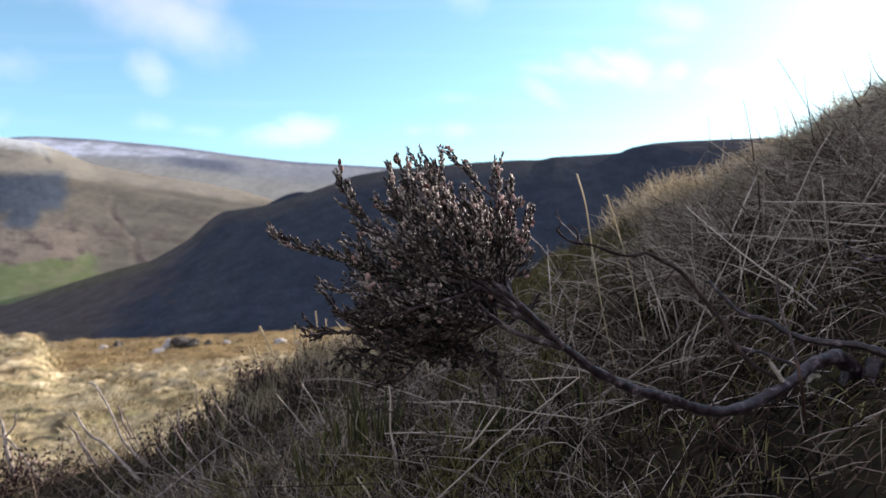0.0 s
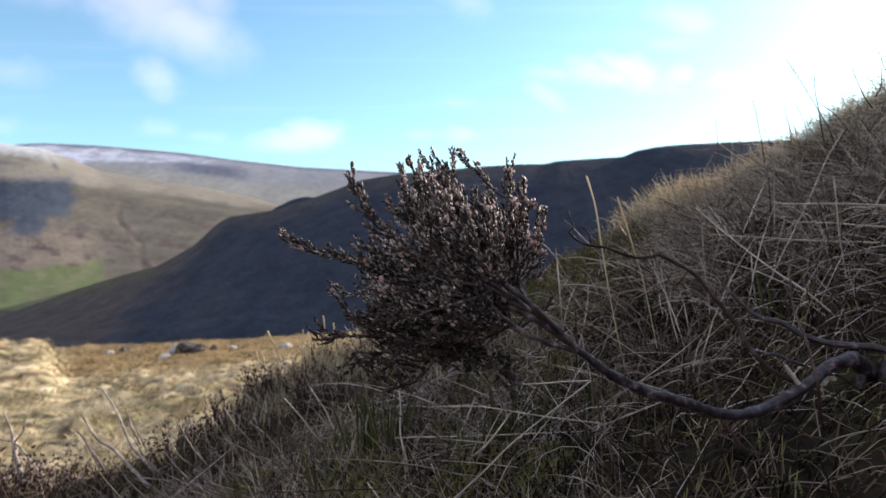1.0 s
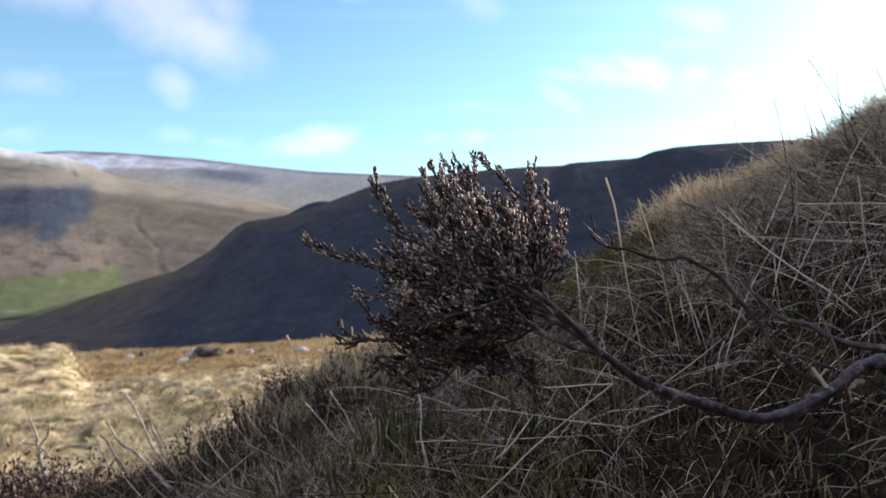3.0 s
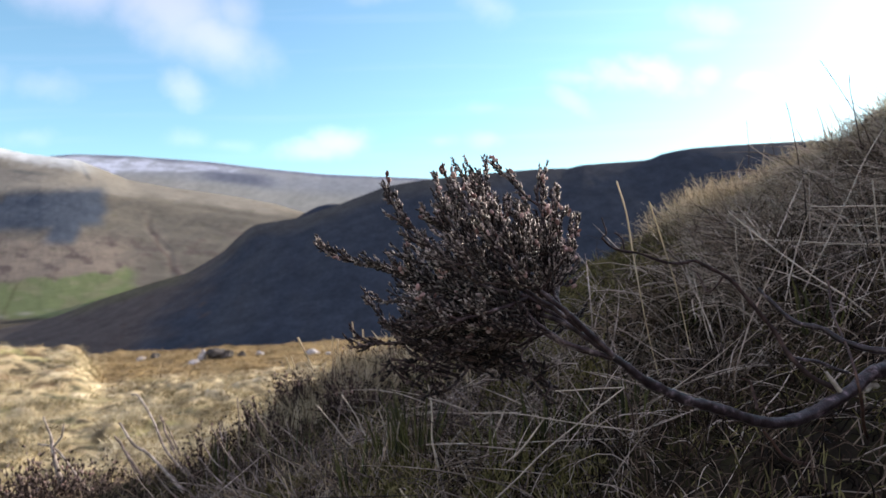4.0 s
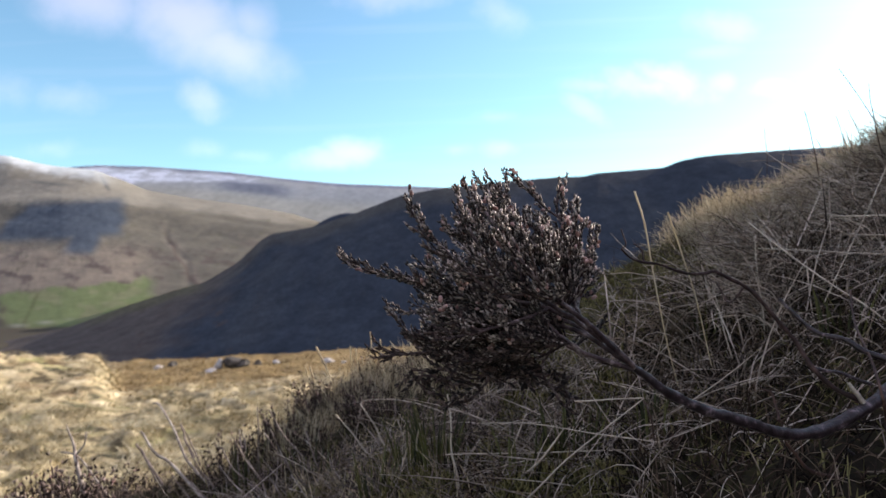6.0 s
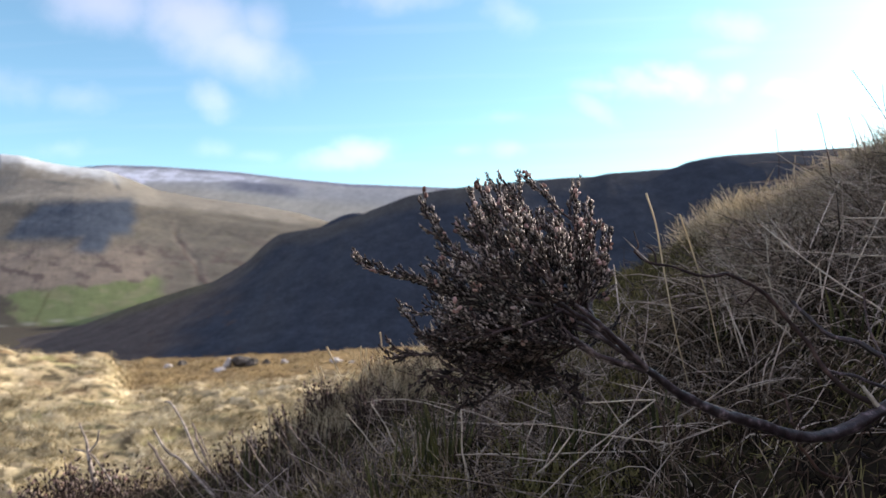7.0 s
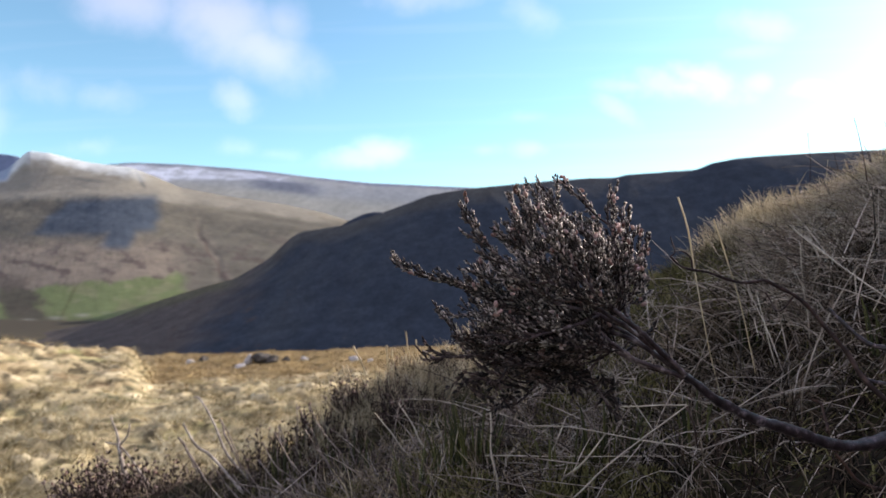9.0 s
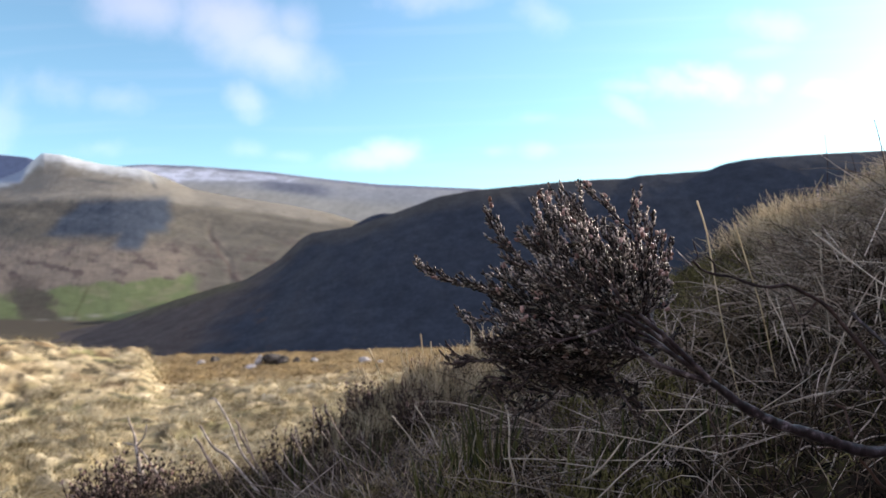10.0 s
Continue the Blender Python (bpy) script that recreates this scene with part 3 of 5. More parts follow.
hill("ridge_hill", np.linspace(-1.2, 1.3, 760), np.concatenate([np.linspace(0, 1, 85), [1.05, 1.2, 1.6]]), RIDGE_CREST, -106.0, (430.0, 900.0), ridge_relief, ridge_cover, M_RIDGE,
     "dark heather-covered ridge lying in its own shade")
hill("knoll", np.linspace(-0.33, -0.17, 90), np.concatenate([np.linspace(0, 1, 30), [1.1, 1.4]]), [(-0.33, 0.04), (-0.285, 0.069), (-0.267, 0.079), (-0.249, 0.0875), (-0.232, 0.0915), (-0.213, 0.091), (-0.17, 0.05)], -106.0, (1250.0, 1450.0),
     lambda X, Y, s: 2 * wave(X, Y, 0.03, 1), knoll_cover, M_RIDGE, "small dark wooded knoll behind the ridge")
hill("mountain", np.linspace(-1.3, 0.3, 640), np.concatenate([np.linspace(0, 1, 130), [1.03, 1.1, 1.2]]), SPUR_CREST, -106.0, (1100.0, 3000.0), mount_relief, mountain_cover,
     cover_material("hill_grass", 0.010, 0.045, 0.10, 0.03, 0.10), "sunlit grassy mountain spur with a painted cloud shadow", MOUNTAIN_BODY)
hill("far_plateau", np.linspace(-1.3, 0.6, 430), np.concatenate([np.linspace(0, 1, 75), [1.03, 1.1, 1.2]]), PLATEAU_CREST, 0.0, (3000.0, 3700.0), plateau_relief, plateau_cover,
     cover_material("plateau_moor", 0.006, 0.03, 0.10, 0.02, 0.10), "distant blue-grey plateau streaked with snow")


# ---- grass ----
def stems(n, rng, xr, yr, length, lean, bend, radius, k=6, keep=None, spots=None, lean_to=None):
    """Paths and radii of n grass stems on the bank. lean: start angle from upright; bend: how far it curls over (degrees)."""
    x, y = (rng.uniform(*xr, n), rng.uniform(*yr, n)) if spots is None else spots
    if keep is not None:
        ok = keep(x, y, rng)
        x, y = x[ok], y[ok]
        n = len(x)
    L = rng.uniform(*length, n)
    az = rng.uniform(0, 2 * np.pi, n) if lean_to is None else rng.normal(*lean_to, n)
    tilt = np.radians(rng.uniform(*lean, n))
    curl = np.radians(rng.uniform(*bend, n))
    side = np.radians(rng.normal(0, 22, n))
    p = np.zeros((n, k, 3))
    p[:, 0] = np.stack([x, y, bank_z(x, y)], -1)
    for i in range(1, k):
        s = (i - 0.5) / (k - 1)
        a, h = tilt + curl * s, az + side * s
        step = np.stack([np.sin(a) * np.cos(h), np.sin(a) * np.sin(h), np.cos(a)], -1) * (L / (k - 1))[:, None]
        p[:, i] = p[:, i - 1] + step
        low = bank_z(p[:, i, 0], p[:, i, 1]) + 0.004 + 0.004 * rng.random(n)
        p[:, i, 2] = np.maximum(p[:, i, 2], low)
    r = rng.uniform(*radius, n)[:, None] * np.interp(np.linspace(0, 1, k), [0, 0.6, 1], [1, 0.85, 0.25])[None]
    hollow = (p[:, :, 0].max(axis=1) > 0.12) & (p[:, :, 1].min(axis=1) < 0.45) & (p[:, -1, 2] - bank_z(p[:, -1, 0], p[:, -1, 1]) > 0.012) & (rng.random(n) < np.where(x > 0.19, 0.9, 0.6))
    clear = np.hypot(p[:, :, 0], p[:, :, 1]).min(axis=1)
    good = ~hollow & np.where(L < 0.036, clear > 0.27, (p[:, :, 1].min(axis=1) > 0.27) & (clear > np.where(L > 0.09, 0.43, 0.36)))
    return p[good], r[good]


def grass(name, mat, label, *sets):
    v, f, at = [], [], 0
    for p, r in sets:
        a, b = tubes(p, r)
        v.append(a), f.append(b + at)
        at += len(a)
    return tagged(new(name, mesh_from(name, np.concatenate(v), np.concatenate(f), mat)), label, "grass", kind="stuff")


def on_view(x, y, rng):
    """Thins the grass where the bank falls away behind its brow."""
    return (y < 1.05 + 0.25 * x) & (x > -0.95) & (x < 1.1 * y + 0.35)


def off_brow(x, y, rng):
    """Long stems keep well below the brow."""
    return on_view(x, y, rng) & (y < np.where(x > 0, 0.78, 0.72) + 0.2 * x)


rng = np.random.default_rng(3)


def green_patch(x, y):
    """Where bilberry and moss leave little room for straw, left of the pale brow."""
    return smoothstep(-0.02, 0.05, x) * smoothstep(0.31, 0.22, x) * smoothstep(0.60, 0.70, y)


def strawy(x, y, rng):
    """Straw lies thick to the right and thins out to the left."""
    return off_brow(x, y, rng) & (rng.random(len(x)) < 0.30 + 0.70 * smoothstep(-0.12, 0.08, x + 0.10 * wave(x, y, 6, 4)) * (1 - 0.88 * smoothstep(0.06, 0.16, x) * smoothstep(0.60, 0.44, y)) * (1 - 0.5 * smoothstep(-0.06, 0.08, x) * smoothstep(0.52, 0.44, y)) * (1 - 0.95 * green_patch(x, y)))


def near_view(x, y, rng):
    """The stretch of bank that lies closest, where the thatch is seen stem by stem."""
    bare = smoothstep(0.06, 0.16, x) * smoothstep(0.60, 0.46, y) * 0.2 + 0.75 * smoothstep(-0.1, 0.45, wave(x, y, 15, 3)) * smoothstep(-0.05, 0.1, x) + 0.85 * green_patch(x, y) + 0.55 * smoothstep(-0.05, 0.1, x) * smoothstep(0.52, 0.43, y)
    return (x > -0.75 * y - 0.1) & (x < 0.8 * y + 0.1) & (y < 0.95 + 0.2 * x) & (rng.random(len(x)) > bare)


grass("dead_straw_grass", M_STRAW, "tangled dead straw stems lying over the bank",
      stems(5400, rng, (-0.5, 1.0), (0.28, 1.0), (0.05, 0.15), (50, 100), (-15, 60), (0.0003, 0.0007), keep=strawy),
      stems(5400, rng, (0.0, 0.95), (0.35, 1.0), (0.025, 0.10), (10, 80), (10, 120), (0.00025, 0.0006), keep=strawy),
      stems(170, rng, (-0.2, 1.0), (0.30, 1.1), (0.10, 0.20), (70, 100), (-20, 25), (0.0005, 0.0008), keep=strawy),
      stems(330, rng, (0.10, 0.9), (0.48, 0.72), (0.06, 0.14), (5, 60), (-10, 40), (0.0005, 0.0010), keep=strawy))
grass("dead_grass_thatch", M_THATCH, "short withered brown grass matting the bank",
      stems(11000, rng, (-0.9, 1.2), (0.25, 1.35), (0.018, 0.055), (5, 80), (0, 100), (0.0003, 0.0007), k=4, keep=lambda x, y, r: on_view(x, y, r) & (r.random(len(x)) > 0.8 * green_patch(x, y))),
      stems(25000, rng, (-0.75, 0.85), (0.28, 1.0), (0.012, 0.06), (10, 88), (-20, 110), (0.0002, 0.00055), k=4, keep=lambda x, y, r: near_view(x, y, r) & (r.random(len(x)) > 0.6 * smoothstep(0.02, -0.12, x))))
grass("young_heather", M_HEATH, "short upright heather shoots on the bank edge",
      stems(16000, rng, (-0.75, 0.05), (0.33, 0.92), (0.008, 0.026), (0, 55), (-20, 50), (0.0004, 0.0009), k=3, keep=lambda x, y, r: on_view(x, y, r) & (wave(x, y, 17, 2) + 0.25 * r.normal(0, 1, len(x)) > 0.2)))


def drooping(n, per, seed, spread):
    """Places of stems gathered in clumps on the steep part of the bank."""
    g = np.random.default_rng(seed)
    cx, cy = g.uniform(0.12, 0.75, n * 3), g.uniform(0.58, 0.88, n * 3)
    ok = (cx < 0.78 * cy + 0.05) & (cy < 0.72 + 0.2 * cx) & (green_patch(cx, cy) < 0.3)
    cx, cy = cx[ok][:n], cy[ok][:n]
    m = len(cx) * per
    return np.repeat(cx, per) + g.normal(0, spread, m), np.repeat(cy, per) + g.normal(0, spread, m)


M_DROOP = material("pale_drooping_grass", [(0.12, 0.094, 0.073), (0.32, 0.262, 0.21), (0.52, 0.445, 0.365), (0.74, 0.66, 0.56)], 9, 3, 0.6, 0.1, 400, 0.6, 0.3, 0.3)
for count, per, seed, length, mat, label in ((34, 60, 71, (0.05, 0.12), M_DROOP, "pale dead tussock grass drooping down the bank"), (24, 50, 72, (0.04, 0.10), M_THATCH, "brown dead tussock grass drooping down the bank")):
    places = drooping(count, per, seed, 0.013)
    grass("drooping_grass", mat, label, stems(len(places[0]), rng, None, None, length, (5, 55), (40, 120), (0.0003, 0.0008), k=6, spots=places, lean_to=(3.6, 1.3)))


# the hollow's shade is put into the colour of this grass
M_SHADEGRASS = material("rotting_grass", [(0.008, 0.006, 0.005), (0.024, 0.017, 0.013), (0.055, 0.038, 0.028), (0.12, 0.085, 0.062)], 30, 4, 0.85, 0.0, 300, 0.8, 0.1, 0.08)
grass("rotting_grass", M_SHADEGRASS, "matted grass in the hollow under the stem, coloured dark for shade",
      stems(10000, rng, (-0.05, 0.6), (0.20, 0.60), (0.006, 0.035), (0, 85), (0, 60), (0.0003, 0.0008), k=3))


def mossy(x, y, rng):
    return on_view(x, y, rng) & (rng.random(len(x)) > 0.75 * smoothstep(0.1, 0.2, x)) & (wave(x, y, 8, 7) + 0.5 * rng.normal(0, 0.6, len(x)) > 0.35)


def left_edge(x, y, rng):
    return off_brow(x, y, rng) & (rng.random(len(x)) < smoothstep(0.05, -0.2, x))


M_LITTER = material("heather_litter", [(0.075, 0.057, 0.048), (0.17, 0.137, 0.118), (0.33, 0.275, 0.243)], 60, 4, 0.8, 0.2, 500, 0.6, 0, 0.12)
M_FUZZ = material("dry_sedge", [(0.15, 0.115, 0.07), (0.34, 0.27, 0.175), (0.60, 0.50, 0.35)], 40, 3, 0.7, 0.0, 400, 0.8, 0.25, 0.15)
grass("pale_fuzz", M_FUZZ, "short pale dry grass standing on the bank edge",
      stems(8500, rng, (-0.6, 0.02), (0.37, 0.85), (0.012, 0.045), (0, 55), (0, 60), (0.0003, 0.0007), k=3, keep=left_edge))
grass("twig_litter", M_LITTER, "bare brown heather twigs in the dead grass",
      stems(2600, rng, (-0.75, 0.05), (0.35, 0.95), (0.03, 0.08), (40, 88), (-25, 35), (0.0005, 0.0010), k=6, keep=left_edge))


M_CURL = material("grey_litter", [(0.16, 0.13, 0.112), (0.33, 0.278, 0.245), (0.50, 0.44, 0.395)], 50, 4, 0.7, 0.1, 500, 0.6, 0.15, 0.2)
grass("curled_litter", M_CURL, "curled grey-pink dead stems lying on moss",
      stems(3600, rng, (-0.5, 0.08), (0.33, 0.70), (0.015, 0.055), (35, 95), (-80, 120), (0.0002, 0.0005), k=6, keep=on_view))


def brow_moss(x, y, rng):
    return (np.abs(y - 0.86) < 0.12) & (x > 0.04) & (x < 0.30)


grass("green_grass", M_MOSS, "thin green grass and moss among dead stems",
      stems(3600, rng, (0.0, 0.4), (0.7, 1.0), (0.008, 0.024), (0, 60), (0, 60), (0.0003, 0.0006), k=3, keep=brow_moss),
      stems(1600, rng, (0.05, 0.55), (0.32, 0.60), (0.006, 0.022), (0, 70), (0, 60), (0.0003, 0.0009), k=3),
      stems(4500, rng, (-0.02, 0.3), (0.62, 0.98), (0.008, 0.024), (0, 60), (0, 60), (0.0003, 0.0007), k=3, keep=lambda x, y, r: r.random(len(x)) < green_patch(x, y)),
      stems(9000, rng, (-0.55, 0.10), (0.34, 0.75), (0.004, 0.012), (0, 80), (0, 60), (0.0003, 0.0006), k=3, keep=lambda x, y, r: on_view(x, y, r) & (wave(x, y, 11, 4) + 0.5 * r.normal(0, 1, len(x)) > 0.0)),
      stems(8000, rng, (-0.7, 0.6), (0.3, 1.2), (0.008, 0.026), (0, 60), (0, 60), (0.0003, 0.0008), k=3, keep=mossy))


def at_brow(x, y, rng):
    b = 0.93 + 0.22 * x
    return (np.abs(y - b + 0.13) < 0.28 * (0.4 + 0.6 * rng.random(len(x)))) & (x > -0.25)


# colour and translucency raised so that the brow reads as sunlit
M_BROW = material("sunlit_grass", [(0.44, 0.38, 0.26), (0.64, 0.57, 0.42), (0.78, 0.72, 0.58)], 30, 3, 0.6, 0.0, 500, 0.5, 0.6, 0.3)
grass("brow_grass", M_BROW, "pale upright grass along the brow, coloured as sunlit",
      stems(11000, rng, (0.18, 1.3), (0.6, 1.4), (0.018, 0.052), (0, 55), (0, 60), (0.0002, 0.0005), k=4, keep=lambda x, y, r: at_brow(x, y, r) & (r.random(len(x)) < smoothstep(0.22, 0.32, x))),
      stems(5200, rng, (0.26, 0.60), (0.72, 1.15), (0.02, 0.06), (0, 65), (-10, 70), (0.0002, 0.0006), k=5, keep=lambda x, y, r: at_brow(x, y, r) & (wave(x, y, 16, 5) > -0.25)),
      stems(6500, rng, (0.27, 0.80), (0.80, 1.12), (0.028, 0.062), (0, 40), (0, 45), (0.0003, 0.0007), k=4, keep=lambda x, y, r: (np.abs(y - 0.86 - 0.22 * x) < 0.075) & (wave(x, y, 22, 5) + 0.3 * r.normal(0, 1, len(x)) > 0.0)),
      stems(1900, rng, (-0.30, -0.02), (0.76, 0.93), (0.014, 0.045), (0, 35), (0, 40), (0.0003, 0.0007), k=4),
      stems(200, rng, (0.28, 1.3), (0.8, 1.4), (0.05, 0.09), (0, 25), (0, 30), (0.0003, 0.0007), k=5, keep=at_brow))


def grass_tuft(x, y, n, height, spread, seed, mat=M_GREEN, label="tuft of stiff dark green grass in dead thatch", group="green tufts on the bank", thick=1.0):
    """A clump of stiff upright blades."""
    g = np.random.default_rng(seed)
    k = 6
    a, r = g.uniform(0, 2 * np.pi, n), spread * np.sqrt(g.random(n))
    base = np.stack([r * np.cos(a), r * np.sin(a), np.full(n, -0.004)], -1)
    lean, L = g.uniform(0.02, 0.35, n), height * g.uniform(0.5, 1.05, n)
    s = np.linspace(0, 1, k)[None, :, None]
    out = np.stack([np.cos(a), np.sin(a), 0 * a], -1)[:, None]
    p = base[:, None] + out * (lean * L)[:, None, None] * s ** 1.6 + np.array([0, 0, 1.0]) * L[:, None, None] * s
    rad = thick * g.uniform(0.0007, 0.0014, n)[:, None] * np.array([1, 1, 0.95, 0.8, 0.55, 0.15])[None]
    v, f = tubes(p, rad, 4)
    ob = new("grass_tuft", mesh_from("grass_tuft", v, f, mat))
    ob.location = (x, y, float(bank_z(x, y)))
    return tagged(ob, label, "grass tuft", group)


TUFT_PLACES = [(-0.06, 0.56, 34, 0.085, 0.016), (0.052, 0.515, 34, 0.065, 0.02), (-0.085, 0.575, 16, 0.075, 0.014), (-0.115, 0.545, 14, 0.07, 0.015), (0.012, 0.50, 12, 0.05, 0.015), (-0.20, 0.66, 14, 0.07, 0.02),
               (0.20, 0.62, 12, 0.05, 0.015), (-0.30, 0.72, 14, 0.07, 0.02), (0.115, 0.50, 10, 0.045, 0.014), (0.27, 0.52, 10, 0.05, 0.016)]
for i, (x, y, n, height, spread) in enumerate(TUFT_PLACES):
    grass_tuft(x, y, n, height, spread, 60 + i)
pale = random.Random(12)
for i in range(24):
    x = pale.uniform(0.30, 0.66)
    y = 0.93 + 0.22 * x + pale.uniform(-0.20, 0.0)
    grass_tuft(x, y, pale.randrange(16, 30), pale.uniform(0.030, 0.058), pale.uniform(0.010, 0.018), 160 + i, M_BROW, "pale grass clump on the brow of the bank, coloured as sunlit", "pale clumps on the brow", 0.5)


def moss_cushion(x, y, r, seed):
    """A low cushion of moss: hundreds of tiny upright shoots on a dome."""
    g = np.random.default_rng(seed)
    n = 480
    a, q = g.uniform(0, 2 * np.pi, n), np.sqrt(g.random(n))
    bx_, by_ = r * q * np.cos(a) * (1 + 0.25 * np.sin(3 * a + seed)), r * q * np.sin(a)
    z = bank_z(x + bx_, y + by_) - float(bank_z(x, y)) + 0.012 * (1 - q ** 2)
    base = np.stack([bx_, by_, z], -1)
    tip = base + np.stack([g.normal(0, 0.003, n), g.normal(0, 0.003, n), g.uniform(0.004, 0.009, n)], -1)
    p = np.stack([base, (base + tip) / 2 + g.normal(0, 0.0008, (n, 3)), tip], 1)
    v, f = tubes(p, np.tile([0.0008, 0.0007, 0.0002], (n, 1)), 3)
    ob = new("moss_cushion", mesh_from("moss_cushion", v, f, M_MOSS))
    ob.location = (x, y, float(bank_z(x, y)))
    return tagged(ob, "low cushion of yellow-green moss between dead stems", "moss", "moss on the bank")


for i, (x, y, r) in enumerate([(-0.02, 0.58, 0.035), (0.03, 0.50, 0.03), (-0.08, 0.54, 0.04), (-0.13, 0.62, 0.035), (0.10, 0.60, 0.03), (-0.20, 0.60, 0.04), (0.02, 0.64, 0.03), (-0.14, 0.50, 0.035), (-0.10, 0.47, 0.03), (-0.04, 0.46, 0.03), (-0.06, 0.51, 0.03), (0.0, 0.47, 0.025), (-0.19, 0.54, 0.04), (-0.25, 0.58, 0.035), (0.06, 0.46, 0.025)]):
    moss_cushion(x, y, r, 90 + i)


def ribbons(paths, widths, side):
    """Vertices and quads of many flat blades; side: the way across each blade."""
    n, k, _ = paths.shape
    v = np.stack([paths - side[:, None] * widths[:, :, None], paths + side[:, None] * widths[:, :, None]], 2)
    idx = np.arange(n * k * 2).reshape(n, k, 2)
    f = np.stack([idx[:, :-1, 0], idx[:, :-1, 1], idx[:, 1:, 1], idx[:, 1:, 0]], -1)
    return v.reshape(-1, 3), f.reshape(-1, 4)


def tussocks(name, mat, label, seed, r, a, per, length, width, spread, keep):
    """Clumps of drooping moor grass, combed over by the wind."""
    g = np.random.default_rng(seed)
    a = np.radians(a)
    cx, cy = r * np.sin(a), r * np.cos(a)
    ok = keep(cx, cy, g)
    cx, cy = cx[ok], cy[ok]
    n = len(cx)
    m = n * per
    ox, oy = g.normal(0, spread, m), g.normal(0, spread, m)
    x, y = np.repeat(cx, per) + ox, np.repeat(cy, per) + oy
    az = np.where(g.random(m) < 0.55, g.normal(-0.1, 0.6, m), np.arctan2(oy, ox))
    L = np.repeat(g.uniform(*length, n), per) * g.uniform(0.55, 1.15, m)
    k = 4
    p = np.zeros((m, k, 3))
    p[:, 0] = np.stack([x, y, field_z(x, y) - 0.01], -1)
    bow = g.uniform(0.6, 1.15, m)
    for i in range(1, k):
        t = np.radians(18 + 30 * i) * bow
        p[:, i] = p[:, i - 1] + np.stack([np.sin(t) * np.cos(az), np.sin(t) * np.sin(az), np.cos(t)], -1) * (L / (k - 1))[:, None]
    w = g.uniform(*width, m)[:, None] * np.array([1.0, 0.95, 0.7, 0.15])
    across = np.stack([-np.sin(az), np.cos(az), g.normal(0, 0.3, m)], -1)
    v, f = ribbons(p, w, across / np.linalg.norm(across, axis=1, keepdims=True))
    return tagged(new(name, mesh_from(name, v, f, mat)), label, "grass", kind="stuff")


def on_tussock(x, y, g):
    left = x / y < -0.615
    r = np.hypot(x, y)
    bare = left & (x / y < -0.80) & (r > 12.5) & (rolling(x, y, 0.9, 1) > 0.0)
    bare |= left & (r > 11.5) & (rolling(x, y, 1.3, 17) > 0.15) & (g.random(len(x)) < 0.8)
    bare |= (rolling(x, y, 0.9, 9) > 0.3) & (g.random(len(x)) < 0.5)
    return (hummock(x, y) + 0.2 * g.normal(0, 1, len(x)) > 0.1) & (left | (r < 12.8 + g.normal(0, 0.9, len(x)))) & ~bare & (g.random(len(x)) > shade_spot(x, y)) & ((r < 13) | (g.random(len(x)) < 0.55)) & (x / y < 0.02 + 0.1 * g.random(len(x)))


g8 = np.random.default_rng(8)
M_MOOR = material("moor_grass", [(0.14, 0.112, 0.058), (0.30, 0.255, 0.145), (0.45, 0.395, 0.250), (0.54, 0.49, 0.35)], 0.7, 3, 0.8, 0, 50, 0.55, 0.3, 0.2)
tussocks("moor_grass", M_MOOR, "bleached tussock grass in full sun on the moor", 8, 4.0 + 14.5 * g8.random(8200) ** 1.15, g8.uniform(-47, 3, 8200), 24, (0.12, 0.27), (0.0035, 0.0065), 0.085, on_tussock)


M_RUSTY = material("rusty_moor_grass", [(0.12, 0.085, 0.042), (0.25, 0.185, 0.095), (0.44, 0.35, 0.21)], 0.7, 3, 0.85, 0, 50, 0.6, 0.2, 0.1)
tussocks("rusty_moor_grass", M_RUSTY, "rust-brown low grass along the edge of the moor", 9, g8.uniform(12.4, 25.0, 2000), g8.uniform(-34, 2, 2000), 9, (0.08, 0.2), (0.006, 0.011), 0.13,
         lambda x, y, g: x / y > -0.63)


# ---- stalks and twigs one can tell apart ----
def stalk(name, pts, r0, r1, mat, label, category, group="", sides=6, per=6):
    """One long stem through a few places."""
    base = np.array(pts[0])
    path = smooth_path(np.array(pts) - base, per)
    s = np.linspace(0, 1, len(path))
    path = path + 0.5 * r0 * np.stack([np.sin(s * 9 + 40 * base[0]), np.sin(s * 7 + 60 * base[1]), np.sin(s * 8 + 50 * base[2])], -1) * np.sin(np.pi * s)[:, None]
    rad = np.linspace(r0, r1, len(path))
    if sides > 8:
        rad = rad * (1 + 0.13 * np.sin(s * 83 + base[0] * 90) * np.sin(s * 31 + 1) + 0.12 * np.sin(s * 57 + 2))
    v, f = tubes(path[None], rad[None], sides)
    ob = new(name, mesh_from(name, v, f, mat))
    ob.location = base
    return tagged(ob, label, category, group)


def straw(a, b, *pts, mat=M_STRAWS, label="long dry grey straw lying across the bank"):
    stalk("grass_stalk", pts, 0.75 * a, 0.75 * b, mat, label, "grass stalk", "straw stems on the bank")


def pale_straw(a, b, *pts):
    straw(a, b, *pts, mat=M_PALE)


def upright_straw(a, b, *pts):
    straw(a, b, *pts, mat=M_PALE, label="broken pale straw stem standing in dead grass")


upright_straw(0.00062, 0.00106, (0.1510, 0.5500, 0.2962), (0.1411, 0.5500, 0.3409), (0.1314, 0.5470, 0.3956), (0.1248, 0.5460, 0.4375), (0.1169, 0.5460, 0.4661))
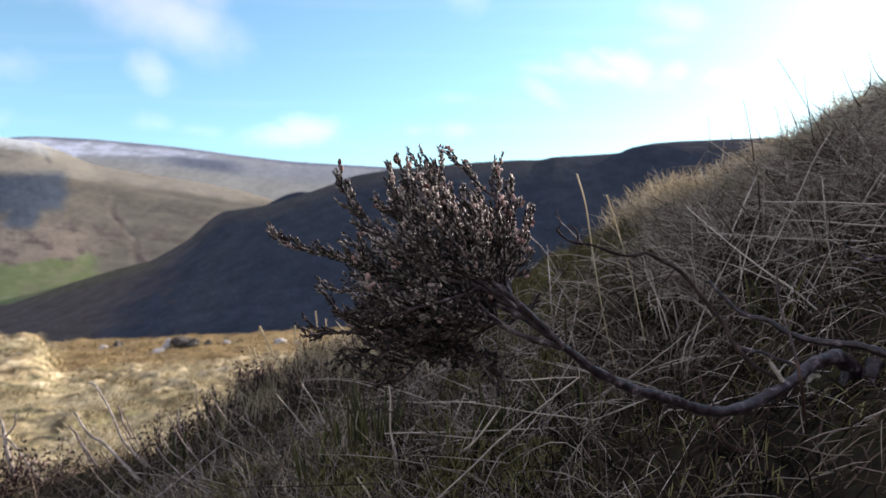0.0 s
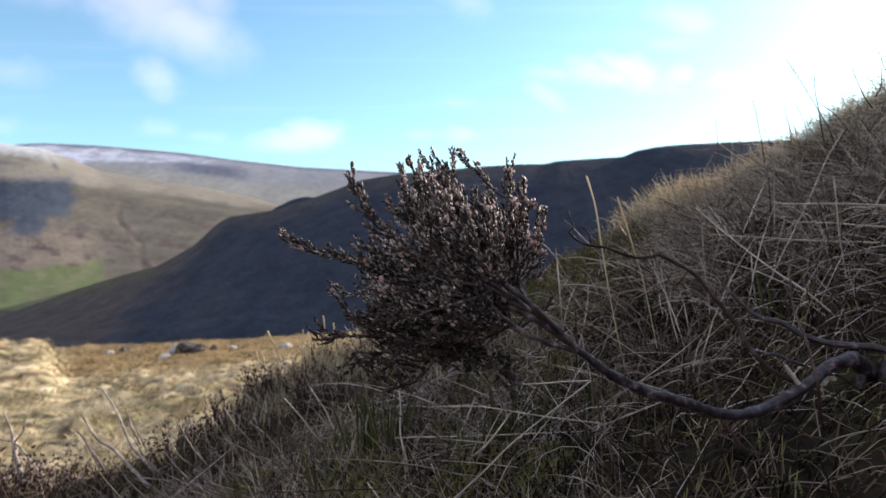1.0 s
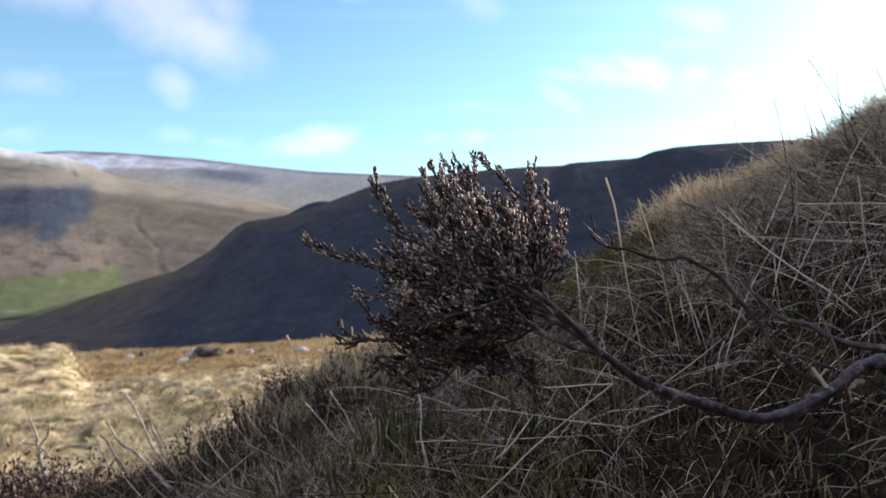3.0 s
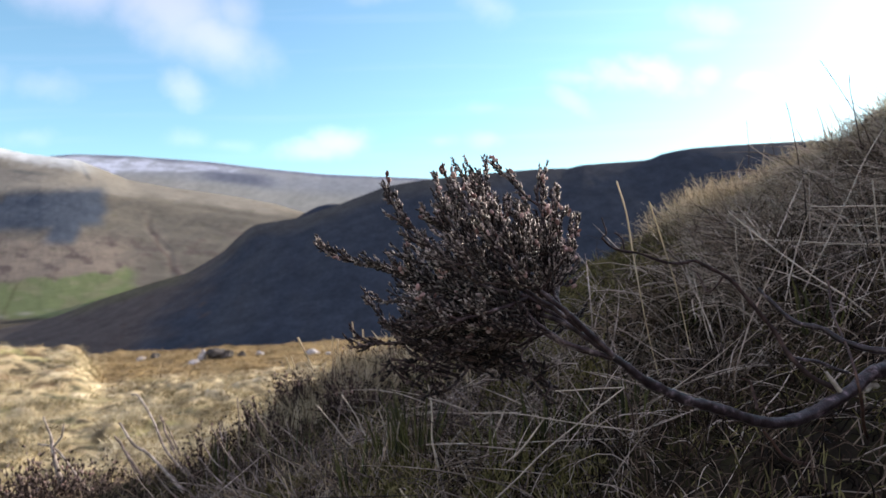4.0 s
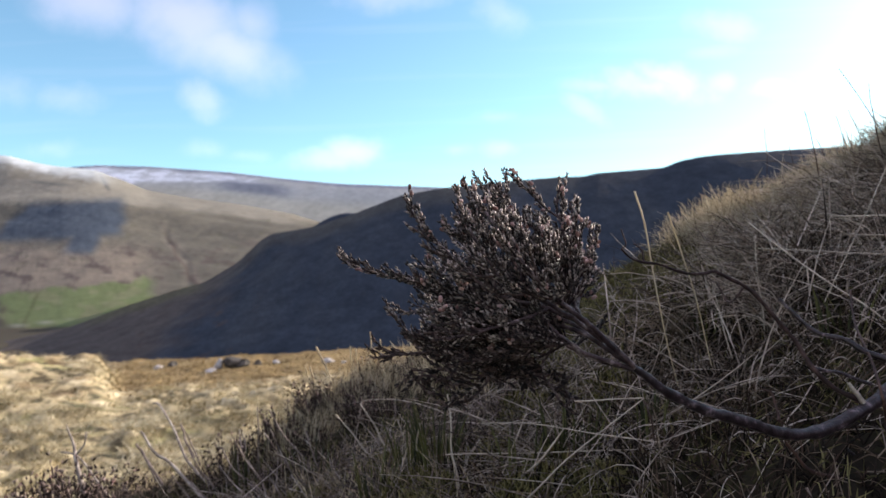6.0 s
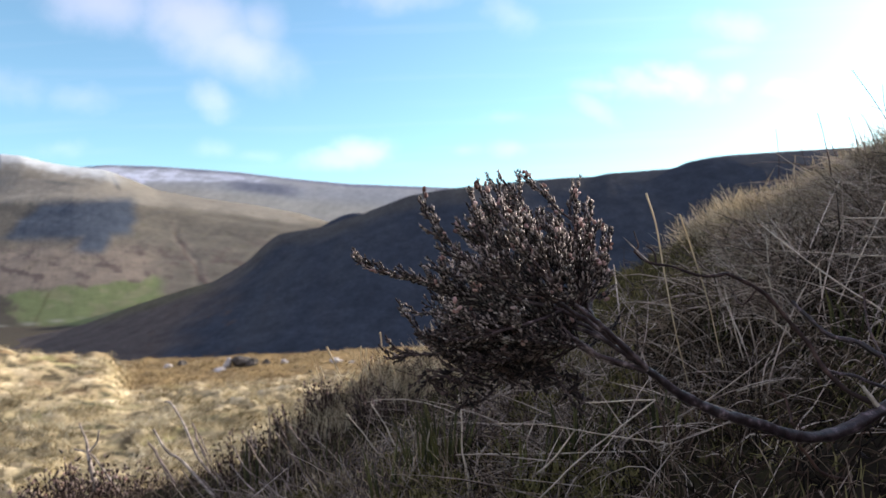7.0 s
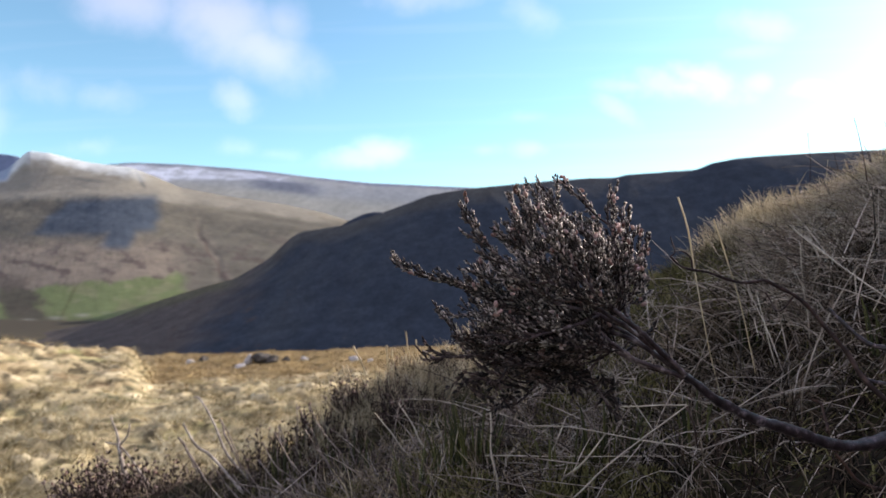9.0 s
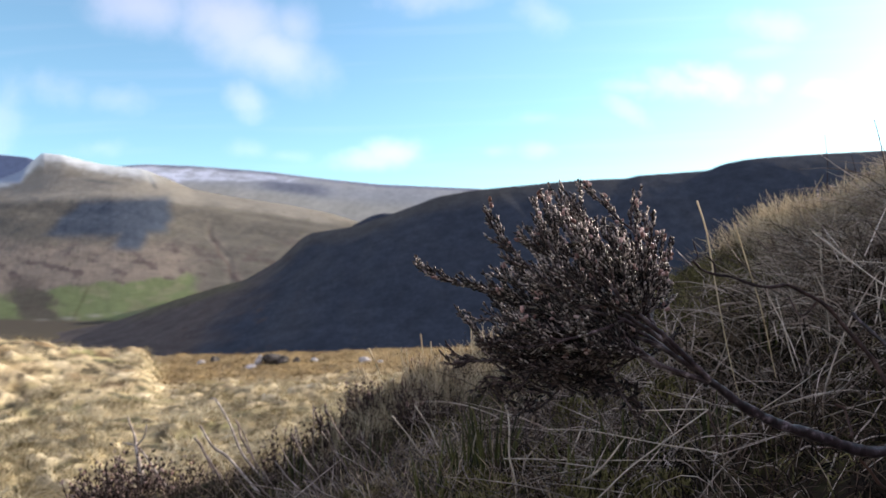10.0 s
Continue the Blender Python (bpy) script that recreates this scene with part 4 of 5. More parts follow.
upright_straw(0.00053, 0.00079, (0.1617, 0.5000, 0.3237), (0.1478, 0.4900, 0.3783), (0.1352, 0.4800, 0.4113), (0.1239, 0.4730, 0.4414))
straw(0.00114, 0.00079, (0.3078, 0.4600, 0.3265), (0.2964, 0.4750, 0.3434), (0.2726, 0.4900, 0.3695), (0.2601, 0.5000, 0.3810), (0.2422, 0.5300, 0.4053), (0.2170, 0.5600, 0.4384))
straw(0.00141, 0.00114, (0.4228, 0.5600, 0.4394), (0.3551, 0.5650, 0.4418), (0.2914, 0.5700, 0.4432))
straw(0.00114, 0.00088, (0.3869, 0.5450, 0.4197), (0.3457, 0.5500, 0.4233), (0.3004, 0.5600, 0.4263))
straw(0.00114, 0.00088, (0.3638, 0.5400, 0.4068), (0.2960, 0.5500, 0.4104), (0.2245, 0.5600, 0.4152))
straw(0.00070, 0.00053, (0.2687, 0.5400, 0.3688), (0.3004, 0.5400, 0.4336), (0.3199, 0.5400, 0.4761), (0.3370, 0.5400, 0.5053))
straw(0.00072, 0.00065, (0.0503, 0.4600, 0.3036), (0.0717, 0.4510, 0.3067), (0.0950, 0.4420, 0.3098))
straw(0.00086, 0.00065, (-0.0053, 0.4190, 0.2320), (0.0216, 0.4280, 0.2527), (0.0469, 0.4400, 0.2724), (0.0982, 0.4510, 0.3079))
straw(0.00072, 0.00058, (0.1063, 0.4510, 0.2770), (0.0690, 0.4600, 0.2799), (0.0199, 0.4780, 0.2830), (-0.0175, 0.4970, 0.2784))
straw(0.00065, 0.00050, (-0.0484, 0.5150, 0.2484), (0.0027, 0.5060, 0.2524), (0.0939, 0.4600, 0.2691))
straw(0.00065, 0.00050, (0.0072, 0.5000, 0.2379), (0.0513, 0.4900, 0.2531), (0.0806, 0.4800, 0.2595))
upright_straw(0.00141, 0.00194, (-0.2262, 0.8350, 0.2575), (-0.2368, 0.8350, 0.2801), (-0.2451, 0.8350, 0.2974))
upright_straw(0.00132, 0.00158, (-0.2481, 0.8400, 0.2452), (-0.2557, 0.8400, 0.2703))
straw(0.00106, 0.00088, (0.1741, 0.5060, 0.3036), (0.1970, 0.5060, 0.3104), (0.2184, 0.5060, 0.3141), (0.2267, 0.5060, 0.3100), (0.2294, 0.5060, 0.2990))
straw(0.00097, 0.00088, (0.1499, 0.4140, 0.2359), (0.1608, 0.4230, 0.2629), (0.1732, 0.4320, 0.2853))
straw(0.00088, 0.00070, (0.2004, 0.4140, 0.2359), (0.1952, 0.4230, 0.2495), (0.1896, 0.4320, 0.2553))
pale_straw(0.00114, 0.00114, (-0.0686, 0.5000, 0.2176), (-0.0516, 0.4800, 0.2032))
straw(0.00088, 0.00106, (-0.0253, 0.5000, 0.2207), (-0.0126, 0.4800, 0.2054))
pale_straw(0.00106, 0.00106, (0.0752, 0.4600, 0.2384), (0.0666, 0.4500, 0.2175))
straw(0.00123, 0.00088, (-0.2150, 0.6200, 0.1542), (-0.2010, 0.6200, 0.1766), (-0.1872, 0.6300, 0.1832), (-0.1699, 0.6400, 0.1821))
straw(0.00088, 0.00070, (0.2705, 0.5340, 0.3040), (0.2662, 0.5520, 0.3506), (0.2655, 0.5610, 0.4056))
straw(0.00088, 0.00070, (0.2362, 0.5800, 0.3481), (0.2326, 0.5800, 0.3848), (0.2305, 0.5800, 0.4267))
straw(0.00088, 0.00070, (0.3332, 0.5340, 0.3764), (0.3270, 0.5340, 0.4198), (0.3236, 0.5340, 0.4632))
straw(0.00088, 0.00070, (0.1974, 0.5520, 0.3207), (0.1899, 0.5520, 0.3506), (0.1854, 0.5610, 0.3853))
straw(0.00088, 0.00079, (0.2722, 0.5520, 0.3457), (0.3320, 0.5520, 0.3566), (0.4068, 0.5520, 0.3696))
straw(0.00079, 0.00070, (0.2010, 0.4880, 0.2903), (0.1774, 0.4780, 0.2796), (0.1620, 0.4970, 0.2837))
straw(0.00088, 0.00070, (0.2561, 0.3960, 0.2430), (0.2453, 0.4140, 0.2770), (0.2379, 0.4420, 0.3126))
upright_straw(0.0009, 0.0012, (-0.2017, 0.8600, 0.2528), (-0.2031, 0.8600, 0.2762), (-0.2036, 0.8600, 0.2957))
upright_straw(0.0009, 0.0012, (-0.1922, 0.8600, 0.2566), (-0.1944, 0.8600, 0.2738), (-0.1965, 0.8600, 0.2926))
upright_straw(0.0009, 0.0012, (-0.1736, 0.8800, 0.2691), (-0.1766, 0.8800, 0.2891), (-0.1796, 0.8800, 0.3131))
upright_straw(0.0009, 0.0012, (-0.1599, 0.8700, 0.2627), (-0.1620, 0.8700, 0.2847), (-0.1634, 0.8700, 0.3037))
upright_straw(0.0009, 0.0012, (-0.1480, 0.8600, 0.2564), (-0.1510, 0.8600, 0.2704), (-0.1525, 0.8600, 0.2813))
upright_straw(0.0009, 0.0012, (-0.2570, 0.8400, 0.2526), (-0.2601, 0.8400, 0.2618), (-0.2623, 0.8400, 0.2703))


def seed_grass(*pts):
    stalk("seed_grass", pts, 0.0006, 0.0003, M_REDSTEM, "thin dark grass stem standing against the sky", "grass stem", "thin stems on the brow", 5)


seed_grass((0.3085, 0.6200, 0.4873), (0.2997, 0.6100, 0.5135), (0.2906, 0.6060, 0.5456))
seed_grass((0.4274, 0.7000, 0.5144), (0.4210, 0.7000, 0.5347), (0.3951, 0.6900, 0.5689), (0.3636, 0.6800, 0.6070))
seed_grass((0.3922, 0.6600, 0.5079), (0.3862, 0.6600, 0.5436), (0.3827, 0.6600, 0.5645), (0.3815, 0.6600, 0.5854))
seed_grass((0.4126, 0.9700, 0.5235), (0.4135, 0.9700, 0.5673), (0.4109, 0.9700, 0.6067))
seed_grass((0.4427, 0.9500, 0.5467), (0.4367, 0.9500, 0.5767))
seed_grass((0.4342, 0.8000, 0.5380), (0.4292, 0.8000, 0.5669), (0.4234, 0.8000, 0.5850))
seed_grass((0.4089, 0.8000, 0.5308), (0.4031, 0.8000, 0.5488), (0.3981, 0.8000, 0.5582))
seed_grass((0.4313, 0.6000, 0.5523), (0.4162, 0.6000, 0.5685), (0.4075, 0.6000, 0.5902))
seed_grass((0.4149, 0.6200, 0.5405), (0.4054, 0.6200, 0.5545), (0.3953, 0.6200, 0.5797))
seed_grass((0.4177, 0.6200, 0.5517), (0.4233, 0.6200, 0.5629), (0.4239, 0.6200, 0.5809))

def bleached_twig(a, b, *pts, mat=M_GREYTWIG):
    stalk("dead_twig", pts, a, b, mat, "bare sun-bleached heather twig on the bank edge", "twig", "bleached twigs")


def brown_twig(a, b, *pts):
    bleached_twig(a, b, *pts, mat=M_LITTER)


bleached_twig(0.0020, 0.0013, (-0.3792, 0.8000, 0.1210), (-0.4226, 0.8300, 0.1438), (-0.4461, 0.8500, 0.1625), (-0.4686, 0.8700, 0.1857), (-0.4951, 0.8900, 0.2070), (-0.5108, 0.9000, 0.2073))
bleached_twig(0.0021, 0.0015, (-0.3586, 0.7400, 0.1251), (-0.3980, 0.7700, 0.1398), (-0.4319, 0.7900, 0.1568), (-0.4493, 0.8000, 0.1625), (-0.4671, 0.8100, 0.1729), (-0.4836, 0.8200, 0.1867))
brown_twig(0.0018, 0.0014, (-0.4365, 0.7900, 0.1242), (-0.4687, 0.8100, 0.1499), (-0.4822, 0.8200, 0.1588), (-0.4907, 0.8200, 0.1686))
bleached_twig(0.0017, 0.0012, (-0.6447, 0.9200, 0.1231), (-0.6305, 0.9200, 0.1419), (-0.6278, 0.9200, 0.1589))
bleached_twig(0.0044, 0.0010, (-0.6163, 0.9000, 0.0702), (-0.6317, 0.9100, 0.0984), (-0.6447, 0.9200, 0.1231), (-0.6587, 0.9300, 0.1433), (-0.6668, 0.9300, 0.1675))
bleached_twig(0.0020, 0.0012, (-0.5556, 0.8800, 0.0600), (-0.5903, 0.9000, 0.0853), (-0.6159, 0.9100, 0.1027), (-0.6447, 0.9200, 0.1231), (-0.6687, 0.9200, 0.1290))
brown_twig(0.0017, 0.0012, (-0.4335, 0.8700, 0.1363), (-0.4565, 0.8900, 0.1587), (-0.4683, 0.9000, 0.1750))
brown_twig(0.0012, 0.0008, (-0.4508, 0.8000, 0.1262), (-0.4769, 0.8200, 0.1490), (-0.4962, 0.8300, 0.1669))
brown_twig(0.0010, 0.0006, (-0.2289, 0.6600, 0.1383), (-0.2744, 0.7000, 0.1478), (-0.3322, 0.7600, 0.1570))
brown_twig(0.0010, 0.0006, (-0.2038, 0.6200, 0.1486), (-0.2706, 0.6600, 0.1562), (-0.3602, 0.7200, 0.1438))
brown_twig(0.0012, 0.0008, (-0.2335, 0.6400, 0.1434), (-0.2997, 0.7000, 0.1541), (-0.3448, 0.7500, 0.1636))
brown_twig(0.0010, 0.0007, (-0.4381, 0.9000, 0.1163), (-0.4544, 0.9000, 0.1529), (-0.4690, 0.9000, 0.1773))

def bracken(a, b, *pts):
    stalk("dead_bracken", pts, 0.7 * a, 0.7 * b, M_REDSTEM, "rust-brown dead bracken stem among grass", "bracken", "rust-brown stems")


bracken(0.0010, 0.0016, (0.2455, 0.4600, 0.3817), (0.2314, 0.4300, 0.3616), (0.2142, 0.3850, 0.3447), (0.2045, 0.3600, 0.3304), (0.2086, 0.3620, 0.3153), (0.2145, 0.3700, 0.3001), (0.2291, 0.3850, 0.2804))
bracken(0.0012, 0.0014, (0.1582, 0.4000, 0.3241), (0.1640, 0.4000, 0.3209), (0.1645, 0.3950, 0.3112), (0.1627, 0.3900, 0.3070))
bracken(0.0013, 0.0021, (0.1574, 0.3700, 0.2994), (0.1617, 0.3700, 0.2941), (0.1677, 0.3700, 0.2861), (0.1764, 0.3700, 0.2814), (0.1875, 0.3700, 0.2780), (0.1932, 0.3650, 0.2711), (0.1964, 0.3600, 0.2605))
bracken(0.0009, 0.0009, (0.1072, 0.4600, 0.2737), (0.1043, 0.4600, 0.2924), (0.1023, 0.4700, 0.3028))
bracken(0.0012, 0.0010, (0.2354, 0.3800, 0.2493), (0.2142, 0.3850, 0.2536), (0.1942, 0.3800, 0.2493))

def branch(a, b, *pts, mat=M_BARK):
    stalk("heather_branch", pts, a, b, mat, "bare dark heather branch creeping over the grass", "branch", "bare heather branches", 9, 12)


def thin_branch(a, b, *pts):
    branch(a, b, *pts, mat=M_TWIG)


branch(0.0027, 0.0010, (0.2822, 0.3650, 0.3311), (0.2620, 0.3700, 0.3385), (0.2526, 0.3750, 0.3421), (0.2457, 0.3800, 0.3427), (0.2316, 0.3850, 0.3426), (0.2240, 0.3900, 0.3433), (0.2151, 0.3930, 0.3471), (0.2083, 0.3970, 0.3537), (0.2009, 0.4000, 0.3563), (0.1942, 0.4050, 0.3594), (0.1874, 0.4100, 0.3663), (0.1803, 0.4150, 0.3749), (0.1778, 0.4180, 0.3789))
thin_branch(0.0016, 0.0006, (0.2035, 0.3750, 0.3218), (0.1898, 0.3780, 0.3287), (0.1793, 0.3810, 0.3401), (0.1755, 0.3840, 0.3483), (0.1725, 0.3850, 0.3551), (0.1677, 0.3860, 0.3620), (0.1590, 0.3860, 0.3725), (0.1495, 0.3840, 0.3830), (0.1418, 0.3820, 0.3883), (0.1342, 0.3800, 0.3918), (0.1229, 0.3770, 0.3969), (0.1168, 0.3760, 0.3963), (0.1084, 0.3740, 0.3963), (0.0992, 0.3710, 0.3987), (0.0882, 0.3670, 0.4027), (0.0772, 0.3620, 0.4043), (0.0698, 0.3580, 0.4068), (0.0644, 0.3550, 0.4115))
branch(0.0011, 0.0010, (0.2114, 0.3800, 0.3307), (0.2016, 0.3810, 0.3343), (0.1913, 0.3810, 0.3377), (0.1793, 0.3810, 0.3401))
branch(0.0028, 0.0014, (0.2783, 0.3600, 0.2882), (0.2574, 0.3650, 0.2889), (0.2526, 0.3700, 0.2907), (0.2459, 0.3750, 0.2930), (0.2423, 0.3800, 0.2933))
branch(0.0019, 0.0009, (0.2783, 0.3600, 0.2687), (0.2490, 0.3600, 0.2696), (0.2360, 0.3650, 0.2685), (0.2263, 0.3680, 0.2697), (0.2159, 0.3700, 0.2744), (0.2103, 0.3750, 0.2784), (0.2063, 0.3800, 0.2837), (0.1985, 0.3850, 0.2919))
branch(0.0018, 0.0011, (0.2423, 0.3800, 0.2802), (0.2368, 0.3850, 0.2797), (0.2328, 0.3900, 0.2771))
branch(0.0016, 0.0008, (0.3685, 0.5000, 0.3937), (0.3459, 0.5000, 0.3914), (0.3390, 0.5100, 0.3968), (0.3316, 0.5200, 0.4052))
branch(0.0030, 0.0022, (0.2579, 0.4000, 0.3227), (0.2526, 0.3950, 0.3076), (0.2480, 0.3900, 0.2929), (0.2465, 0.3850, 0.2752), (0.2526, 0.3800, 0.2528))
thin_branch(0.0006, 0.0004, (0.0784, 0.3630, 0.4046), (0.0782, 0.3640, 0.4095), (0.0759, 0.3640, 0.4128), (0.0735, 0.3650, 0.4145))
thin_branch(0.0005, 0.0003, (0.0644, 0.3550, 0.4115), (0.0669, 0.3560, 0.4138), (0.0659, 0.3560, 0.4180), (0.0646, 0.3560, 0.4228))
branch(0.0050, 0.0040, (0.2767, 0.4000, 0.3281), (0.2628, 0.3900, 0.3088), (0.2559, 0.3850, 0.2891), (0.2612, 0.3800, 0.2665))
thin_branch(0.0006, 0.0004, (0.1418, 0.3820, 0.3883), (0.1360, 0.3900, 0.3792), (0.1322, 0.4000, 0.3895))


def bare_twigs(seed, root, n, spread, rise, reach, mat, label):
    """A fan of bare twigs leaning out from one root, each a thing one could pull out."""
    g = np.random.default_rng(seed)
    for i in range(n):
        a = np.array(root) + g.normal(0, 0.02, 3) * np.array([1.6, 1, 0.2])
        a[2] = float(bank_z(a[0], a[1])) - 0.004
        way = np.array([g.normal(*spread), g.normal(0.05, 0.25), g.uniform(*rise)])
        b = a + way / np.linalg.norm(way) * g.uniform(*reach)
        bends = [tuple(a + (b - a) * k + g.normal(0, 0.0025, 3) - np.array([0, 0, 0.03]) * k * (1 - k)) for k in (0.25, 0.5, 0.75)]
        stalk("dead_twig", [tuple(a), *bends, tuple(b)], g.uniform(0.0008, 0.0014), 0.0006, mat, label, "twig", "bare twigs on the bank edge", 5, 5)


for pts, a, b in [([(0.1931, 0.3700, 0.3335), (0.1965, 0.3700, 0.3285), (0.2012, 0.3700, 0.3221)], 0.0010, 0.0015), ([(0.2268, 0.3900, 0.3186), (0.2346, 0.3900, 0.3215)], 0.0020, 0.0016)]:
    stalk("dead_twig", pts, a, b, M_GREYTWIG, "short bleached twig stub beside the heather stem", "twig", "bleached twigs")
bare_twigs(31, (-0.2110, 0.6600, 0.1264), 11, (-0.7, 0.45), (0.45, 1.0), (0.05, 0.13), M_LITTER, "bare grey-brown heather twig leaning over the bank edge")
bare_twigs(32, (-0.3147, 0.7200, 0.1145), 9, (-0.4, 0.6), (0.5, 1.0), (0.04, 0.09), M_LITTER, "bare grey-brown heather twig leaning over the bank edge")
bare_twigs(33, (-0.0889, 0.6000, 0.2055), 5, (0.0, 0.7), (0.3, 0.9), (0.04, 0.10), M_STRAWS, "short pale dry stem leaning in moss")
bare_twigs(34, (-0.0207, 0.5200, 0.2079), 5, (0.1, 0.7), (0.3, 0.9), (0.04, 0.09), M_STRAWS, "short pale dry stem leaning in moss")


# ---- heather ----
def octas(base, axis, length, width):
    """Many small spindle-shaped leaves."""
    n = len(base)
    axis = axis / (np.linalg.norm(axis, axis=1, keepdims=True) + 1e-9)
    ref = np.where(np.abs(axis[:, 2:3]) > 0.9, [[1.0, 0, 0]], [[0, 0, 1.0]])
    a = np.cross(axis, ref)
    a /= np.linalg.norm(a, axis=1, keepdims=True)
    b = np.cross(a, axis)
    mid = base + axis * (length * 0.45)[:, None]
    w = width[:, None]
    v = np.stack([base, mid + a * w, mid + b * w * 0.8, mid - a * w, mid - b * w * 0.8, base + axis * length[:, None]], 1)
    tri = np.array([(0, 2, 1), (0, 3, 2), (0, 4, 3), (0, 1, 4), (5, 1, 2), (5, 2, 3), (5, 3, 4), (5, 4, 1)])
    return v.reshape(-1, 3), (np.arange(n)[:, None, None] * 6 + tri[None]).reshape(-1, 3)


def leafy(paths, g, spacing, size, per=3, start=0.3):
    """Scale leaves crowded round the outer part of each shoot."""
    B, D, L = [], [], []
    for p in paths:
        seg = np.linalg.norm(np.diff(p, axis=0), axis=1)
        cum = np.concatenate([[0], np.cumsum(seg)])
        s = np.arange(cum[-1] * start, cum[-1], spacing)
        if len(s) < 2:
            continue
        q = np.stack([np.interp(s, cum, p[:, i]) for i in range(3)], -1)
        t = np.gradient(q, axis=0)
        t /= np.linalg.norm(t, axis=1, keepdims=True) + 1e-9
        for j in range(per):
            w = g.normal(0, 1, (len(s), 3))
            w -= t * (w * t).sum(1, keepdims=True)
            w /= np.linalg.norm(w, axis=1, keepdims=True) + 1e-9
            B.append(q), D.append(t + w * g.uniform(0.3, 0.75, (len(s), 1))), L.append(np.full(len(s), size) * g.uniform(0.6, 1.25, len(s)))
    B, D, L = np.concatenate(B), np.concatenate(D), np.concatenate(L)
    return octas(B, D, L, L * 0.22)


def bell_flowers(tips, dirs, g, size):
    """Withered bells: small round clusters near the shoot tips."""
    n, per, sides = len(tips), 3, 5
    m = n * per
    D = np.repeat(dirs, per, 0) + g.normal(0, 0.7, (m, 3))
    D /= np.linalg.norm(D, axis=1, keepdims=True)
    L = size * g.uniform(0.7, 1.2, m)
    B = np.repeat(tips, per, 0) + g.normal(0, size * 0.45, (m, 3)) - D * (0.3 * L)[:, None]
    s = np.array([0.0, 0.25, 0.6, 1.0])
    paths = B[:, None] + D[:, None] * (L[:, None] * s)[:, :, None]
    return tubes(paths, L[:, None] * np.array([0.12, 0.33, 0.36, 0.22]), sides)


def arc(a, b, g, sag=0.12, k=7):
    """A slightly crooked twig from a to b that bends upwards."""
    s = np.linspace(0, 1, k)[:, None]
    d = np.linalg.norm(b - a)
    out = g.normal(0, sag * 0.5, 3) * d
    out[2] -= sag * d
    return a + (b - a) * s + out * (s * (1 - s)) * 1.6 + g.normal(0, d * 0.012, (k, 3)) * np.sin(np.pi * s)


STEM = [(0.3014, 0.4300, 0.2645), (0.2796, 0.4150, 0.3029), (0.2618, 0.4020, 0.3241), (0.2469, 0.3940, 0.3320), (0.2281, 0.3850, 0.3291), (0.2103, 0.3750, 0.3218), (0.1850, 0.3620, 0.3134), (0.1543, 0.3480, 0.3095), (0.1259, 0.3350, 0.3183), (0.1016, 0.3250, 0.3269), (0.0836, 0.3180, 0.3348), (0.0691, 0.3110, 0.3447), (0.0592, 0.3080, 0.3524)]
BOUGHS = []


def bough_line(a, b, *pts):
    """A bough of the bush: thickness at both ends and the places it passes."""
    BOUGHS.append((pts, a, b))


bough_line(0.0019, 0.0006, (0.0592, 0.3080, 0.3524), (0.0456, 0.3060, 0.3663), (0.0334, 0.3080, 0.3772), (0.0210, 0.3100, 0.3871), (0.0056, 0.3120, 0.3904), (-0.0042, 0.3120, 0.4023), (-0.0123, 0.3160, 0.4166), (-0.0172, 0.3220, 0.4314), (-0.0169, 0.3280, 0.4483))
bough_line(0.0017, 0.0005, (0.0603, 0.3090, 0.3512), (0.0435, 0.3110, 0.3551), (0.0300, 0.3160, 0.3609), (0.0238, 0.3180, 0.3661), (0.0044, 0.3220, 0.3674), (-0.0249, 0.3250, 0.3613), (-0.0455, 0.3250, 0.3577), (-0.0683, 0.3220, 0.3567))
bough_line(0.0018, 0.0006, (0.0592, 0.3080, 0.3524), (0.0394, 0.3120, 0.3662), (0.0273, 0.3180, 0.3713), (0.0103, 0.3250, 0.3745), (-0.0194, 0.3300, 0.3815), (-0.0430, 0.3280, 0.3915), (-0.0600, 0.3250, 0.3972), (-0.0740, 0.3230, 0.4008), (-0.0850, 0.3220, 0.4055), (-0.0893, 0.3220, 0.4110))
bough_line(0.0015, 0.0005, (0.0387, 0.3060, 0.3718), (0.0176, 0.3000, 0.3818), (-0.0067, 0.2950, 0.3888), (-0.0251, 0.2920, 0.4047), (-0.0419, 0.2900, 0.4217), (-0.0504, 0.2890, 0.4360))
bough_line(0.0014, 0.0005, (0.0334, 0.3080, 0.3772), (0.0287, 0.3180, 0.3937), (0.0302, 0.3250, 0.4141), (0.0259, 0.3300, 0.4322), (0.0283, 0.3300, 0.4456))
bough_line(0.0013, 0.0005, (0.0334, 0.3080, 0.3772), (0.0332, 0.3200, 0.3879), (0.0367, 0.3300, 0.3994), (0.0363, 0.3350, 0.4145), (0.0344, 0.3400, 0.4362))
bough_line(0.0012, 0.0004, (0.0334, 0.3080, 0.3772), (0.0347, 0.3200, 0.3835), (0.0414, 0.3350, 0.3933), (0.0443, 0.3500, 0.4057), (0.0489, 0.3560, 0.4244))
bough_line(0.0011, 0.0005, (0.0056, 0.3120, 0.3904), (0.0043, 0.3150, 0.4080), (-0.0000, 0.3200, 0.4283), (-0.0006, 0.3300, 0.4516))
bough_line(0.0010, 0.0005, (-0.0067, 0.2960, 0.3888), (-0.0118, 0.2900, 0.4047), (-0.0224, 0.2920, 0.4258), (-0.0252, 0.3000, 0.4415))
